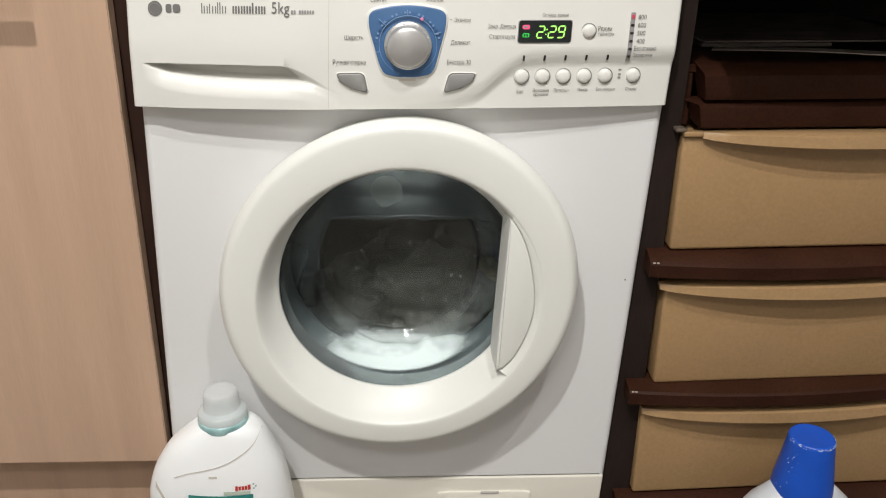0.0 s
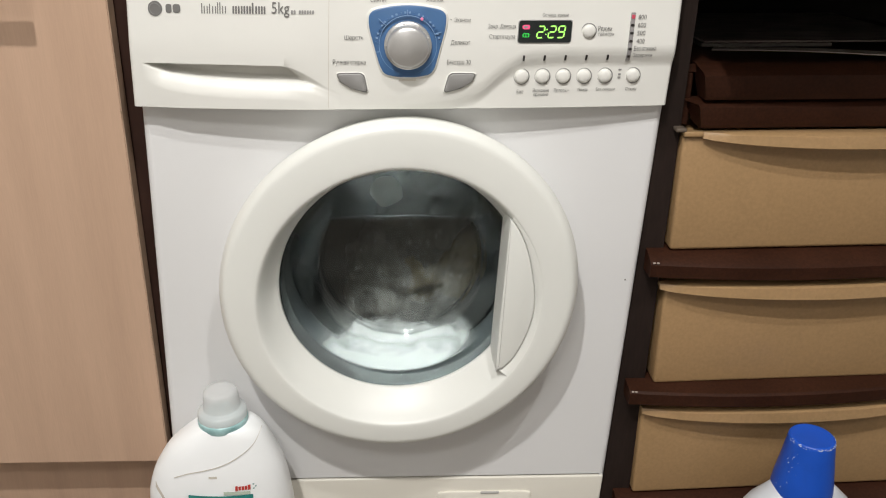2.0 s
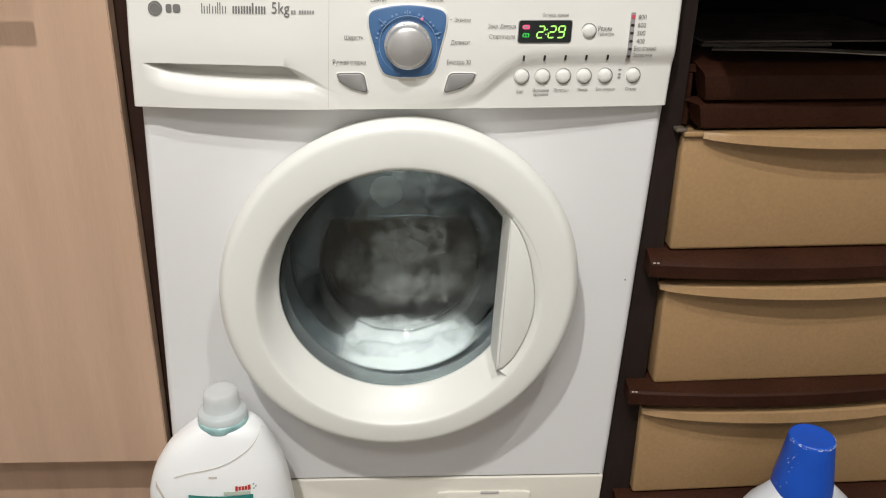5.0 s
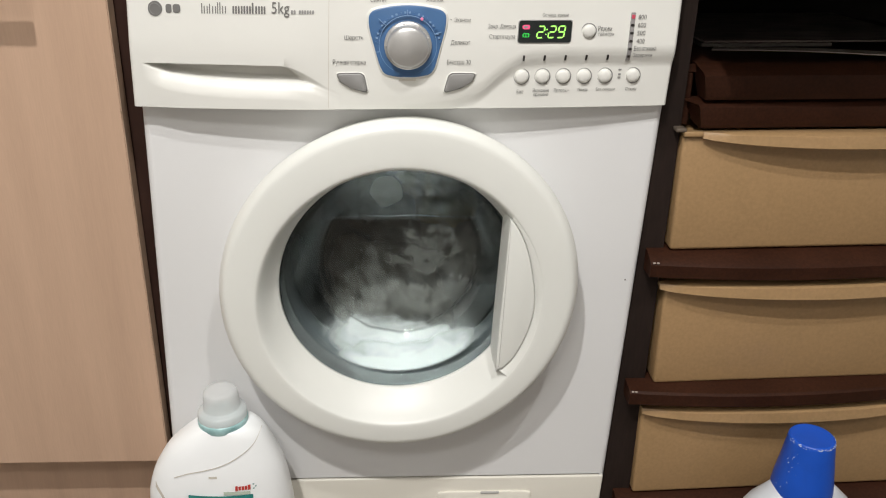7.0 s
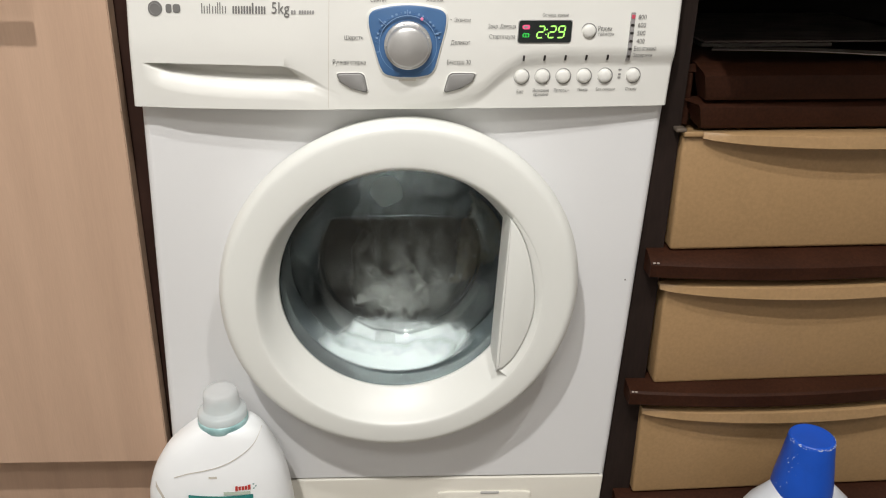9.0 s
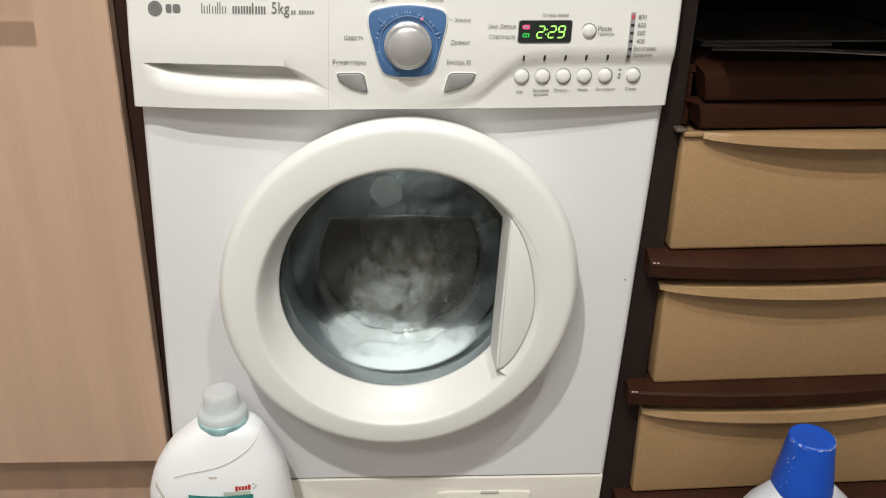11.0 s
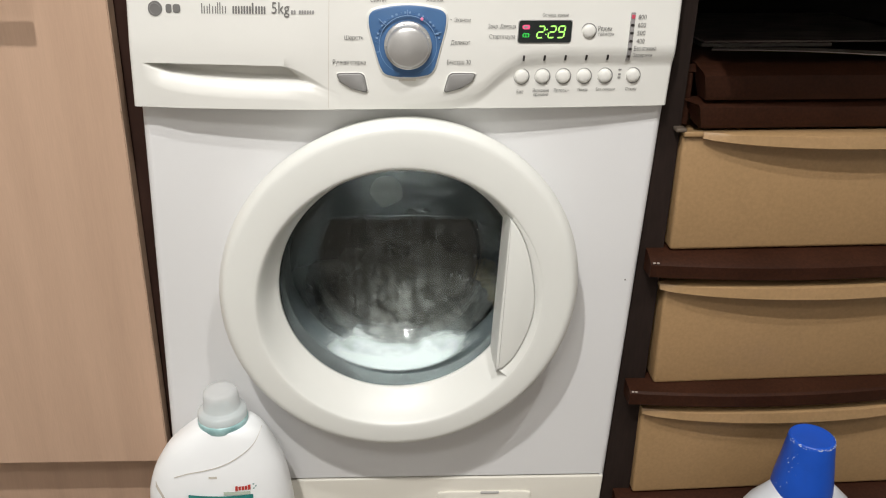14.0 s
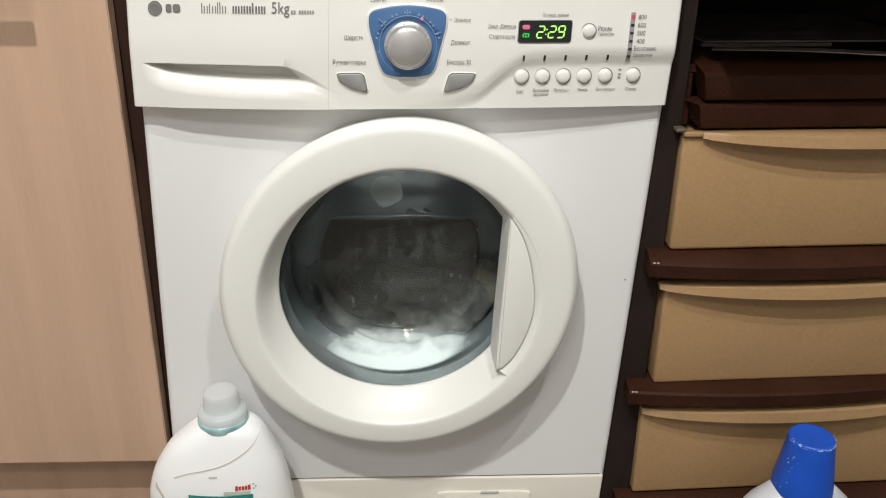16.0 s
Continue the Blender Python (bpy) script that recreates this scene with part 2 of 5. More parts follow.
setting("floor", box(-2.1, 2.1, -2.6, 0.8, -0.08, 0.0), M_FLOOR, "brown wood-look kitchen floor", "floor")
setting("ceiling", box(-2.1, 2.1, -2.6, 0.8, 2.5, 2.58), M_CEIL, "plain white painted ceiling", "ceiling")
setting("wall_north", box(-2.1, 2.1, 0.62, 0.72, 0.0, 2.5), M_WALL, "plain beige wall behind the machine", "wall")
setting("wall_south", box(-2.1, 2.1, -2.6, -2.5, 0.0, 2.5), M_WALL, "plain beige kitchen wall", "wall")
setting("wall_west", box(-2.1, -2.0, -2.5, 0.62, 0.0, 2.5), M_WALL, "plain beige kitchen wall", "wall")
setting("wall_east", box(2.0, 2.1, -2.5, 0.62, 0.0, 2.5), M_WALL, "plain beige kitchen wall", "wall")
# unseen slab, added to keep lamp light off the top of the tower
setting("worktop", box(0.330, 1.4, -0.115, 0.62, 0.872, 0.91, 0.002), M_BLACK, "unseen dark slab added over the drawer tower to shade it", "worktop")

# the niche's deep shade is put into this panel's black
setting("niche_back", box(0.330, 1.4, 0.47, 0.50, 0.0, 0.870), M_BLACK, "panel behind the drawer tower, coloured black for the niche's shade", "panel")

# ---- washing machine ----
machine = thing("washing_machine", "white front-loading washing machine with ivory control panel, running", "washing machine", (0.0, 0.22, 0.0))
CX, CZ = 0.0058, 0.5000

# front plate with a round opening behind the door
Z_SEAM, Z_TOP, HW = 0.1885, 0.730, 0.292
angles = sorted(set([2 * math.pi * i / 96 for i in range(96)]
                    + [math.atan2(zz - CZ, xx) % (2 * math.pi) for xx in (-HW, HW) for zz in (Z_SEAM, Z_TOP)]))
inner, mid, outer = [], [], []
for a in angles:
    c, s_ = math.cos(a), math.sin(a)
    k = min(HW / abs(c) if abs(c) > 1e-6 else 9, ((Z_TOP - CZ) if s_ > 0 else (CZ - Z_SEAM)) / abs(s_) if abs(s_) > 1e-6 else 9)
    inner.append((0.172 * c, 0.03, CZ + 0.172 * s_))
    mid.append((0.178 * c, 0.0, CZ + 0.178 * s_))
    outer.append((k * c, 0.0, CZ + k * s_))
part("front_plate", lean_all(loops([inner, mid, outer])), M_BODY, machine, "white enamelled steel front", smooth=False)


def side_panel(sign):
    ring = []
    prof = [(HW, 0.0)] + [(HW + 0.008 * math.sin(a), 0.008 - 0.008 * math.cos(a)) for a in (0.26, 0.52, 0.79, 1.05, 1.31, 1.57)]
    prof += [(0.30, 0.44), (0.297, 0.44), (0.297, 0.012)]
    for z in (0.02, Z_SEAM - 0.001, Z_SEAM + 0.001, 0.4, 0.6, 0.83):
        ring.append([(sign * u, y, z) for u, y in prof])
    return lean_all(loops(ring, closed=False))


sharp(part("side_panel", side_panel(-1), M_BODY, machine))
sharp(part("side_panel", side_panel(1), M_BODY, machine))
part("back_panel", lean_all(box(-0.297, 0.297, 0.436, 0.44, 0.02, 0.83)), M_BODY, machine, smooth=False)
part("lid", lean_all(box(-0.30, 0.30, -0.012, 0.445, 0.8525, 0.868, 0.004)), M_PANEL, machine, "ivory machine lid", smooth=False)
part("base_plate", lean_all(box(-0.295, 0.295, 0.02, 0.435, 0.02, 0.03)), M_SEAM, machine, smooth=False)
for fx in (-0.26, 0.26):
    for fy in (0.05, 0.40):
        part("foot", lathe_z([(0.022, 0.0), (0.022, 0.010), (0.012, 0.012), (0.012, 0.03)], lean(fx, 0), fy, 20), M_SEAM, machine)

# kick panel under a thin dark seam
part("seam", lean_all(box(-0.292, 0.292, 0.004, 0.012, 0.180, 0.192)), M_SEAM, machine, smooth=False)
kick = part("kick_panel", lean_all(box(-0.2985, 0.2985, -0.0015, 0.02, 0.03, 0.1858, 0.003, 3)), M_KICK, machine, "ivory plastic kick panel")
sharp(kick)
flap_out = smooth_curve([(0.075, 0.162), (0.13, 0.1625), (0.19, 0.162), (0.2, 0.152), (0.2, 0.10), (0.19, 0.07), (0.10, 0.07), (0.07, 0.08), (0.066, 0.12), (0.068, 0.155)], 6)
ring0 = [(lean(u, z), -0.0016, z) for u, z in flap_out]
ring1 = [(lean(u, z), -0.0042, z) for u, z in flap_out]
ring2 = [(lean(0.133 + (u - 0.133) * 0.985, z), -0.0050, 0.115 + (z - 0.115) * 0.97) for u, z in flap_out]
sharp(part("filter_flap", loops([ring0, ring1, ring2], cap_end=True), M_KICK, kick), 30)
part("flap_notch", lean_all(box(0.126, 0.152, -0.0065, -0.0035, 0.1605, 0.1635, 0.001)), M_GREYLINE, kick)

part("paint_chip", box(0.2895, 0.2911, -0.0006, 0.0004, 0.4895, 0.4912, 0.0003, 1), M_SEAM, machine, "small dark paint chip")
# control panel: a bowed hood over a set-back lower lip with the drawer's finger grip
HOOD = [(-0.306, 0.7655), (-0.2868, 0.7655), (-0.1936, 0.7647), (-0.135, 0.7640), (-0.123, 0.7628), (-0.1047, 0.7547), (-0.0833, 0.7413), (-0.0585, 0.7309),
        (0.0038, 0.7262), (0.0536, 0.7297), (0.0843, 0.7383), (0.1076, 0.7599), (0.131, 0.7750), (0.1746, 0.7778), (0.306, 0.7776)]
GRIP = [(-0.2868, 0.7655), (-0.2818, 0.7648), (-0.2562, 0.7569), (-0.2253, 0.7525), (-0.1758, 0.7496), (-0.1202, 0.7488), (-0.0956, 0.7443), (-0.0709, 0.7346)]


def along(points, u):
    for (a, za), (b, zb) in zip(points, points[1:]):
        if a <= u <= b:
            return za + (zb - za) * (u - a) / (b - a)
    return points[0][1] if u < points[0][0] else points[-1][1]


def bow(u):
    return -(0.034 - 0.016 * (u / 0.3) ** 2)


def hood_tilt(z):
    """The hood leans back towards its top."""
    return 0.10 * max(0.0, z - 0.782)


def panel_y(u, z):
    """Depth of the panel's surface."""
    zc = sum(along(HOOD, u + d) for d in (-0.006, -0.003, 0, 0.003, 0.006)) / 5
    y = bow(u)
    delta = zc - z
    if delta <= 0:
        return y + hood_tilt(z)
    soft = 0.0055 * smoothstep(-0.002, 0.017, delta) * smoothstep(-0.08, 0.02, u)
    grip = 0.0
    if -0.2868 < u < -0.066:
        w = zc - along(GRIP, u)
        if w > 0.0004:
            deep = 0.024 * min(1.0, w / 0.006)
            fade = 1 - 0.7 * smoothstep(-0.132, -0.100, u)
            onset = 0.0006 + 0.012 * smoothstep(-0.140, -0.115, u)
            grip = fade * deep * (0.72 * (1 - smoothstep(w - 0.002, w + 0.004, delta)) + 0.28 * (1 - smoothstep(w, w + 0.022, delta))) * smoothstep(0, onset, delta)
        grip -= 0.003 * smoothstep(w, w + 0.012, delta) * smoothstep(-0.2868, -0.24, u) * (1 - smoothstep(-0.11, -0.066, u))
    return y + soft + grip


def panel_point(u, z, off=0.0):
    return Vector((lean(u, z), panel_y(u, z) - off, z))


cols = [-0.2990 + 0.5990 * i / 300 for i in range(301)]
below = [0, 0.0004, 0.0008, 0.0014, 0.002] + [0.002 + 0.998 * (i / 44) for i in range(1, 45)]
Z_LOW, Z_HIGH = 0.7165, 0.8515
cols_rows = []
for u in cols:
    zc = sum(along(HOOD, u + d) for d in (-0.006, -0.003, 0, 0.003, 0.006)) / 5
    drop = zc - Z_LOW
    ur = u
    col = [(lean(ur, Z_HIGH), 0.03, Z_HIGH), (lean(ur, Z_HIGH), bow(u) + 0.012, Z_HIGH)]
    for i in range(9):
        z = Z_HIGH - 0.004 - (Z_HIGH - 0.004 - zc) * i / 8
        col.append((lean(ur, z), panel_y(u, z), z))
    for b in below[1:]:
        d = b if b <= 0.002 else 0.002 + (b - 0.002) / 0.998 * (drop - 0.0025)
        z = zc - d
        col.append((lean(ur, z), panel_y(u, z), z))
    col.append((lean(ur, Z_LOW), panel_y(u, Z_LOW) + 0.0015, Z_LOW))
    col.append((lean(ur, Z_LOW), 0.004, Z_LOW))
    cols_rows.append(col)
for edge in (0, -1):
    side = [(x, 0.004, z) for x, y, z in cols_rows[edge]]
    if edge == 0:
        cols_rows[0] = [(x, y + 0.0015, z) for x, y, z in cols_rows[0]]
        cols_rows.insert(0, side)
    else:
        cols_rows[-1] = [(x, y + 0.0015, z) for x, y, z in cols_rows[-1]]
        cols_rows.append(side)
panel = part("control_panel", loops(cols_rows, closed=False), M_PANEL, machine, "ivory plastic control panel with printed settings")
sharp(panel, 50)

# detergent drawer joint: a fine vertical line
jr = [[tuple(panel_point(-0.0826, z, 0.0003)), tuple(panel_point(-0.0821, z, 0.0003))] for z in [Z_LOW + 0.002 + (Z_HIGH - 0.006 - Z_LOW) * i / 60 for i in range(61)]]
part("drawer_joint", loops(jr, closed=False), M_GRIP, panel)


def on_panel(outline, off0, off1, inset=0.94, rise=0.0):
    """A raised plate on the panel from a (u, z) outline."""
    mu = sum(p[0] for p in outline) / len(outline)
    mz = sum(p[1] for p in outline) / len(outline)

    def ring(k, off):
        return [tuple(panel_point(mu + (u - mu) * k, mz + (z - mz) * k, 0) + Vector((0, -off, 0))) for u, z in outline]
    return loops([ring(1.0, off0), ring(1.0, off1), ring((1 + inset) / 2, off1 + rise * 0.7), ring(inset, off1 + rise)], cap_end=True)


def rect(u0, u1, z0, z1, r=0.002, n=5):
    pts = []
    for cu, cz, a0 in ((u1 - r, z1 - r, 0), (u0 + r, z1 - r, 90), (u0 + r, z0 + r, 180), (u1 - r, z0 + r, 270)):
        for i in range(n):
            a = radians(a0 + 90 * i / (n - 1))
            pts.append((cu + r * math.cos(a), cz + r * math.sin(a)))
    return pts


def circle(u, z, r, n=32):
    return [(u + r * math.cos(2 * math.pi * i / n), z + r * math.sin(2 * math.pi * i / n)) for i in range(n)]


# dial
BEZEL = smooth_curve([(-0.0373, 0.8212), (-0.020, 0.8266), (0.0007, 0.8283), (0.022, 0.8267), (0.0398, 0.8215), (0.0424, 0.8081), (0.0375, 0.785), (0.0308, 0.7601), (0.018, 0.7543),
                      (0.0034, 0.7534), (-0.011, 0.7543), (-0.0238, 0.7601), (-0.033, 0.785), (-0.0394, 0.8078)], 6)
rim_line = [(0.0015 + (u - 0.0015) * 1.05, 0.790 + (z - 0.790) * 1.05) for u, z in BEZEL]
part("dial_surround", on_panel(rim_line, -0.001, 0.0012, 0.96, 0.0012), M_PANEL, panel, "ivory raised surround")
bezel = part("dial_plate", on_panel(BEZEL, 0.0, 0.0030, 0.97, 0.0006), M_BLUE, panel, "blue translucent dial plate")
sharp(bezel, 30)
DU, DZ = 0.0028, 0.7873
dc = panel_point(DU, DZ)
YD = dc.y - 0.0036
part("dial_ring", lathe_y([(0.0312, YD + 0.001, 0), (0.0312, YD - 0.0004, 0), (0.0306, YD - 0.0005, 0), (0.0306, YD + 0.001, 0)], dc.x, DZ, 64), M_DIALPRINT, bezel)
for a, reach in ((22, 0.0385), (90, 0.0370), (138, 0.0415), (192, 0.0355), (262, 0.0335)):
    bm = box(0.0312, reach, YD - 0.0005, YD + 0.0005, -0.0004, 0.0004)
    bmesh.ops.rotate(bm, verts=bm.verts, cent=(0, 0, 0), matrix=Matrix.Rotation(radians(-a), 3, "Y"))
    bmesh.ops.translate(bm, verts=bm.verts, vec=(dc.x, 0, DZ))
    part("dial_line", bm, M_DIALPRINT, bezel, smooth=False)
for k in range(22):
    a = radians(5 + 170 * k / 21)
    bm = box(-0.0011, 0.0011, YD - 0.0004, YD + 0.0005, -0.0009, 0.0009)
    bmesh.ops.translate(bm, verts=bm.verts, vec=(dc.x + 0.0342 * math.cos(a), 0, DZ + 0.0342 * math.sin(a)))
    part("dial_mark", bm, M_DIALPRINT if k % 3 else M_BLUE, bezel, smooth=False)
part("dial_lamp", lathe_y([(0.0017, YD + 0.001, 0), (0.0016, YD - 0.0010, 0), (0.0008, YD - 0.0016, 0)], dc.x + 0.0150, DZ + 0.0275, 16, cap_end=True), M_PINK, bezel, "lit pink program lamp")
knob = part("dial_knob", lathe_y([(0.0255, YD + 0.002, 0), (0.0253, YD - 0.0036, 0), (0.0242, YD - 0.0046, 0), (0.0224, YD - 0.0050, 0), (0.0218, YD - 0.0130, 0), (0.0209, YD - 0.0150, 0),
                              (0.0193, YD - 0.0160, 0), (0.0171, YD - 0.0168, 0), (0.0114, YD - 0.0182, 0), (0.0057, YD - 0.0189, 0), (0.0009, YD - 0.0191, 0)], dc.x, DZ, 64, cap_end=True), M_SILVER, panel, "silver rotary program knob")
sharp(knob, 40)
for k in range(9):
    a = radians(20 + 40 * k)
    bm = box(-0.0008, 0.0008, YD - 0.0054, YD - 0.0044, -0.0008, 0.0008, 0.0003, 1)
    bmesh.ops.translate(bm, verts=bm.verts, vec=(dc.x + 0.0235 * math.cos(a), 0, DZ + 0.0235 * math.sin(a)))
    part("knob_stud", bm, M_SILVER, knob)
part("dial_notch", on_panel(rect(-0.006, 0.013, 0.7487, 0.7508, 0.001), -0.001, 0.0008, 0.9), M_GRIP, panel)

# option buttons beside the dial
B_LEFT = [(-0.0728, 0.7566), (-0.0448, 0.7570), (-0.0398, 0.7366), (-0.0573, 0.7410), (-0.0695, 0.7480)]
for mirror in (False, True):
    pts = [(0.0046 - u, z) for u, z in reversed(B_LEFT)] if mirror else B_LEFT
    for _ in range(3):
        pts = [q for p0, p1 in zip(pts, pts[1:] + pts[:1]) for q in ((0.87 * p0[0] + 0.13 * p1[0], 0.87 * p0[1] + 0.13 * p1[1]), (0.13 * p0[0] + 0.87 * p1[0], 0.13 * p0[1] + 0.87 * p1[1]))]
    mu, mz = sum(p[0] for p in pts) / len(pts), sum(p[1] for p in pts) / len(pts)
    big = [(mu + (u - mu) * 1.14, mz + (z - mz) * 1.16) for u, z in pts]
    part("button_surround", on_panel(big, -0.002, 0.0010, 0.95, 0.0006), M_PANEL, panel)
    part("button_gap", on_panel([(mu + (u - mu) * 1.07, mz + (z - mz) * 1.10) for u, z in pts], 0.0, 0.0021, 0.99), M_PRINT, panel)
    part("option_button", on_panel(pts, 0.0, 0.0028, 0.90, 0.0010), M_GREYBTN, panel, "grey push button")

# display
display = part("display", on_panel(rect(0.1214, 0.1792, 0.7896, 0.8126, 0.0028), -0.001, 0.0010, 0.99), M_DISPLAY, panel, "dark display window with lit green time")
sharp(display, 30)
part("display_rim", on_panel(rect(0.1206, 0.1800, 0.7888, 0.8134, 0.0032), -0.001, 0.0006, 0.985, 0.0003), M_PRINT_LIGHT, panel)
SEG = {"2": "abged", "9": "abcdfg"}


def segment_digit(u, z, w, h, char):
    bars = {"a": (0, 1, 1, 1), "d": (0, 0, 1, 0), "g": (0, 0.5, 1, 0.5), "b": (1, 0.5, 1, 1), "c": (1, 0, 1, 0.5), "e": (0, 0, 0, 0.5), "f": (0, 0.5, 0, 1)}
    made = bmesh.new()
    th = 0.0007
    for key in SEG[char]:
        x0, z0, x1, z1 = bars[key]
        a = Vector(((x0 - 0.5) * w, (z0 - 0.5) * h))
        b = Vector(((x1 - 0.5) * w, (z1 - 0.5) * h))
        d = (b - a).normalized()
        a, b = a + d * 0.0004, b - d * 0.0004
        nrm = Vector((-d.y, d.x)) * th
        pts = [a, a + d * th + nrm, b - d * th + nrm, b, b - d * th - nrm, a + d * th - nrm]
        made.faces.new([made.verts.new(panel_point(u + p.x + 0.16 * p.y, z + p.y, 0.0016)) for p in pts])
    return made


for u, ch in ((0.1455, "2"), (0.1579, "2"), (0.1680, "9")):
    part("digit", segment_digit(u, 0.8008, 0.0069, 0.0118, ch), M_GREEN, display, "lit green digit", smooth=False)
for z in (0.8034, 0.7982):
    part("colon_dot", on_panel(circle(0.1517 + 0.16 * (z - 0.801), z, 0.0007, 10), 0.0, 0.0016, 0.9), M_GREEN, display)
part("status_lamp", on_panel(rect(0.1252, 0.1334, 0.8036, 0.8082, 0.0020), 0.0, 0.0014, 0.95), M_REDLED, display, "lit red door lock lamp")
part("status_lamp", on_panel(rect(0.1258, 0.1334, 0.7952, 0.7996, 0.0016), 0.0, 0.0014, 0.95), M_GREENLED, display, "lit green start lamp")
for u0, u1, z0, z1 in ((0.1270, 0.1306, 0.8048, 0.8072), (0.1272, 0.1290, 0.7962, 0.7986), (0.1300, 0.1318, 0.7962, 0.7986)):
    part("lamp_symbol", on_panel(rect(u0, u1, z0, z1, 0.0006, 3), 0.001, 0.0019, 0.98), M_PRINT_LIGHT if z0 > 0.8 else M_DISPLAY, display, smooth=False)


# round buttons, each in a shallow ring
def round_button(u, z, r):
    c = panel_point(u, z)
    part("button_ring", lathe_y([(r * 1.20, c.y + 0.003, 0), (r * 1.18, c.y - 0.0003, 0), (r * 1.12, c.y - 0.0007, 0), (r * 1.05, c.y + 0.0004, 0), (r * 1.0, c.y + 0.002, 0)], c.x, z, 32), M_PRINT_LIGHT, panel)
    part("round_button", lathe_y([(r, c.y + 0.003, 0), (r, c.y - 0.0018, 0), (r * 0.94, c.y - 0.0030, 0), (r * 0.7, c.y - 0.0042, 0), (r * 0.3, c.y - 0.0048, 0), (r * 0.05, c.y - 0.0049, 0)], c.x, z, 32, cap_end=True),
         M_PANEL, panel, "round ivory push button")


for u in (0.1295, 0.1529, 0.1763, 0.1998, 0.2236, 0.2558):
    round_button(u, 0.7521, 0.0076)
round_button(0.1987, 0.8013, 0.0072)
for u in (0.1295, 0.1526, 0.1758, 0.1991, 0.2232):
    part("option_lamp", on_panel(rect(u - 0.0011, u + 0.0011, 0.7698, 0.7760, 0.0006, 3), 0.0, 0.0009, 0.95), M_DARKLED, panel, smooth=False)
strip_rows = [[tuple(panel_point(u, 0.7690 + 0.0515 * i / 16, off)) for u, off in ((0.2440, 0.0), (0.2442, 0.0016), (0.2486, 0.0016), (0.2488, 0.0))] for i in range(17)]
strip = part("speed_strip", loops(strip_rows, closed=False), M_SLOT, panel, "grey strip of spin speed lamps", smooth=False)
for k, z in enumerate((0.8162, 0.8074, 0.7990, 0.7905, 0.7822, 0.7740)):
    part("speed_lamp", on_panel(rect(0.2445, 0.2483, z - (0.0020 if k == 0 else 0.0013), z + (0.0020 if k == 0 else 0.0013), 0.0010, 4), 0.0, 0.0024, 0.9), M_SPEEDLED if k == 0 else M_DARKLED, strip, smooth=False)


# printing
def contours(outline):
    """The closed outlines of some lettering, each with the gaps inside it."""
    left, rings_ = set(outline.verts), []
    while left:
        v = next(iter(left))
        ring_, prev = [], None
        while v is not None and v in left:
            left.discard(v)
            ring_.append((v.co.x, v.co.y))
            nxt = [e.other_vert(v) for e in v.link_edges]
            v = next((w for w in nxt if w in left), None)
        if len(ring_) > 2:
            rings_.append(ring_)

    def inside(p, poly):
        hit = False
        for (x0, y0), (x1, y1) in zip(poly, poly[1:] + poly[:1]):
            if (y0 > p[1]) != (y1 > p[1]) and p[0] < x0 + (x1 - x0) * (p[1] - y0) / (y1 - y0):
                hit = not hit
        return hit
    out = []
    for r in rings_:
        holders = [q for q in rings_ if q is not r and all(inside(p, q) for p in r[::3])]
        if len(holders) % 2 == 0:
            gaps = [q for q in rings_ if q is not r and all(inside(p, r) for p in q[::3])]
            out.append((r, gaps))
    return out


def printed(words, u, z, w, h, material=M_PRINT):
    """Flat lettering centred at (u, z) on the panel, w by h metres."""
    cu = bpy.data.curves.new("lettering", "FONT")
    cu.body, cu.size, cu.resolution_u, cu.fill_mode = words, 1.0, 3, "NONE"
    tmp = bpy.data.objects.new("lettering", cu)
    me = bpy.data.meshes.new_from_object(tmp)
    outline = bmesh.new()
    outline.from_mesh(me)
    bpy.data.objects.remove(tmp)
    bpy.data.curves.remove(cu)
    bpy.data.meshes.remove(me)
    bm = bmesh.new()
    for loop_, gaps in contours(outline):
        edges = []
        for ring_ in [loop_] + gaps:
            vs = [bm.verts.new((x, y, 0)) for x, y in ring_]
            edges += [bm.edges.new((a, b)) for a, b in zip(vs, vs[1:] + vs[:1])]
        bmesh.ops.triangle_fill(bm, use_beauty=True, use_dissolve=False, edges=edges)
    outline.free()
    if not bm.verts:
        bm.free()
        return None
    xs, ys = [v.co.x for v in bm.verts], [v.co.y for v in bm.verts]
    x0, x1, y0, y1 = min(xs), max(xs), min(ys), max(ys)
    for v in bm.verts:
        v.co = panel_point(u + ((v.co.x - x0) / (x1 - x0) - 0.5) * w, z + ((v.co.y - y0) / (y1 - y0) - 0.5) * h, 0.0010)
    return part("lettering", bm, material, panel, smooth=False)


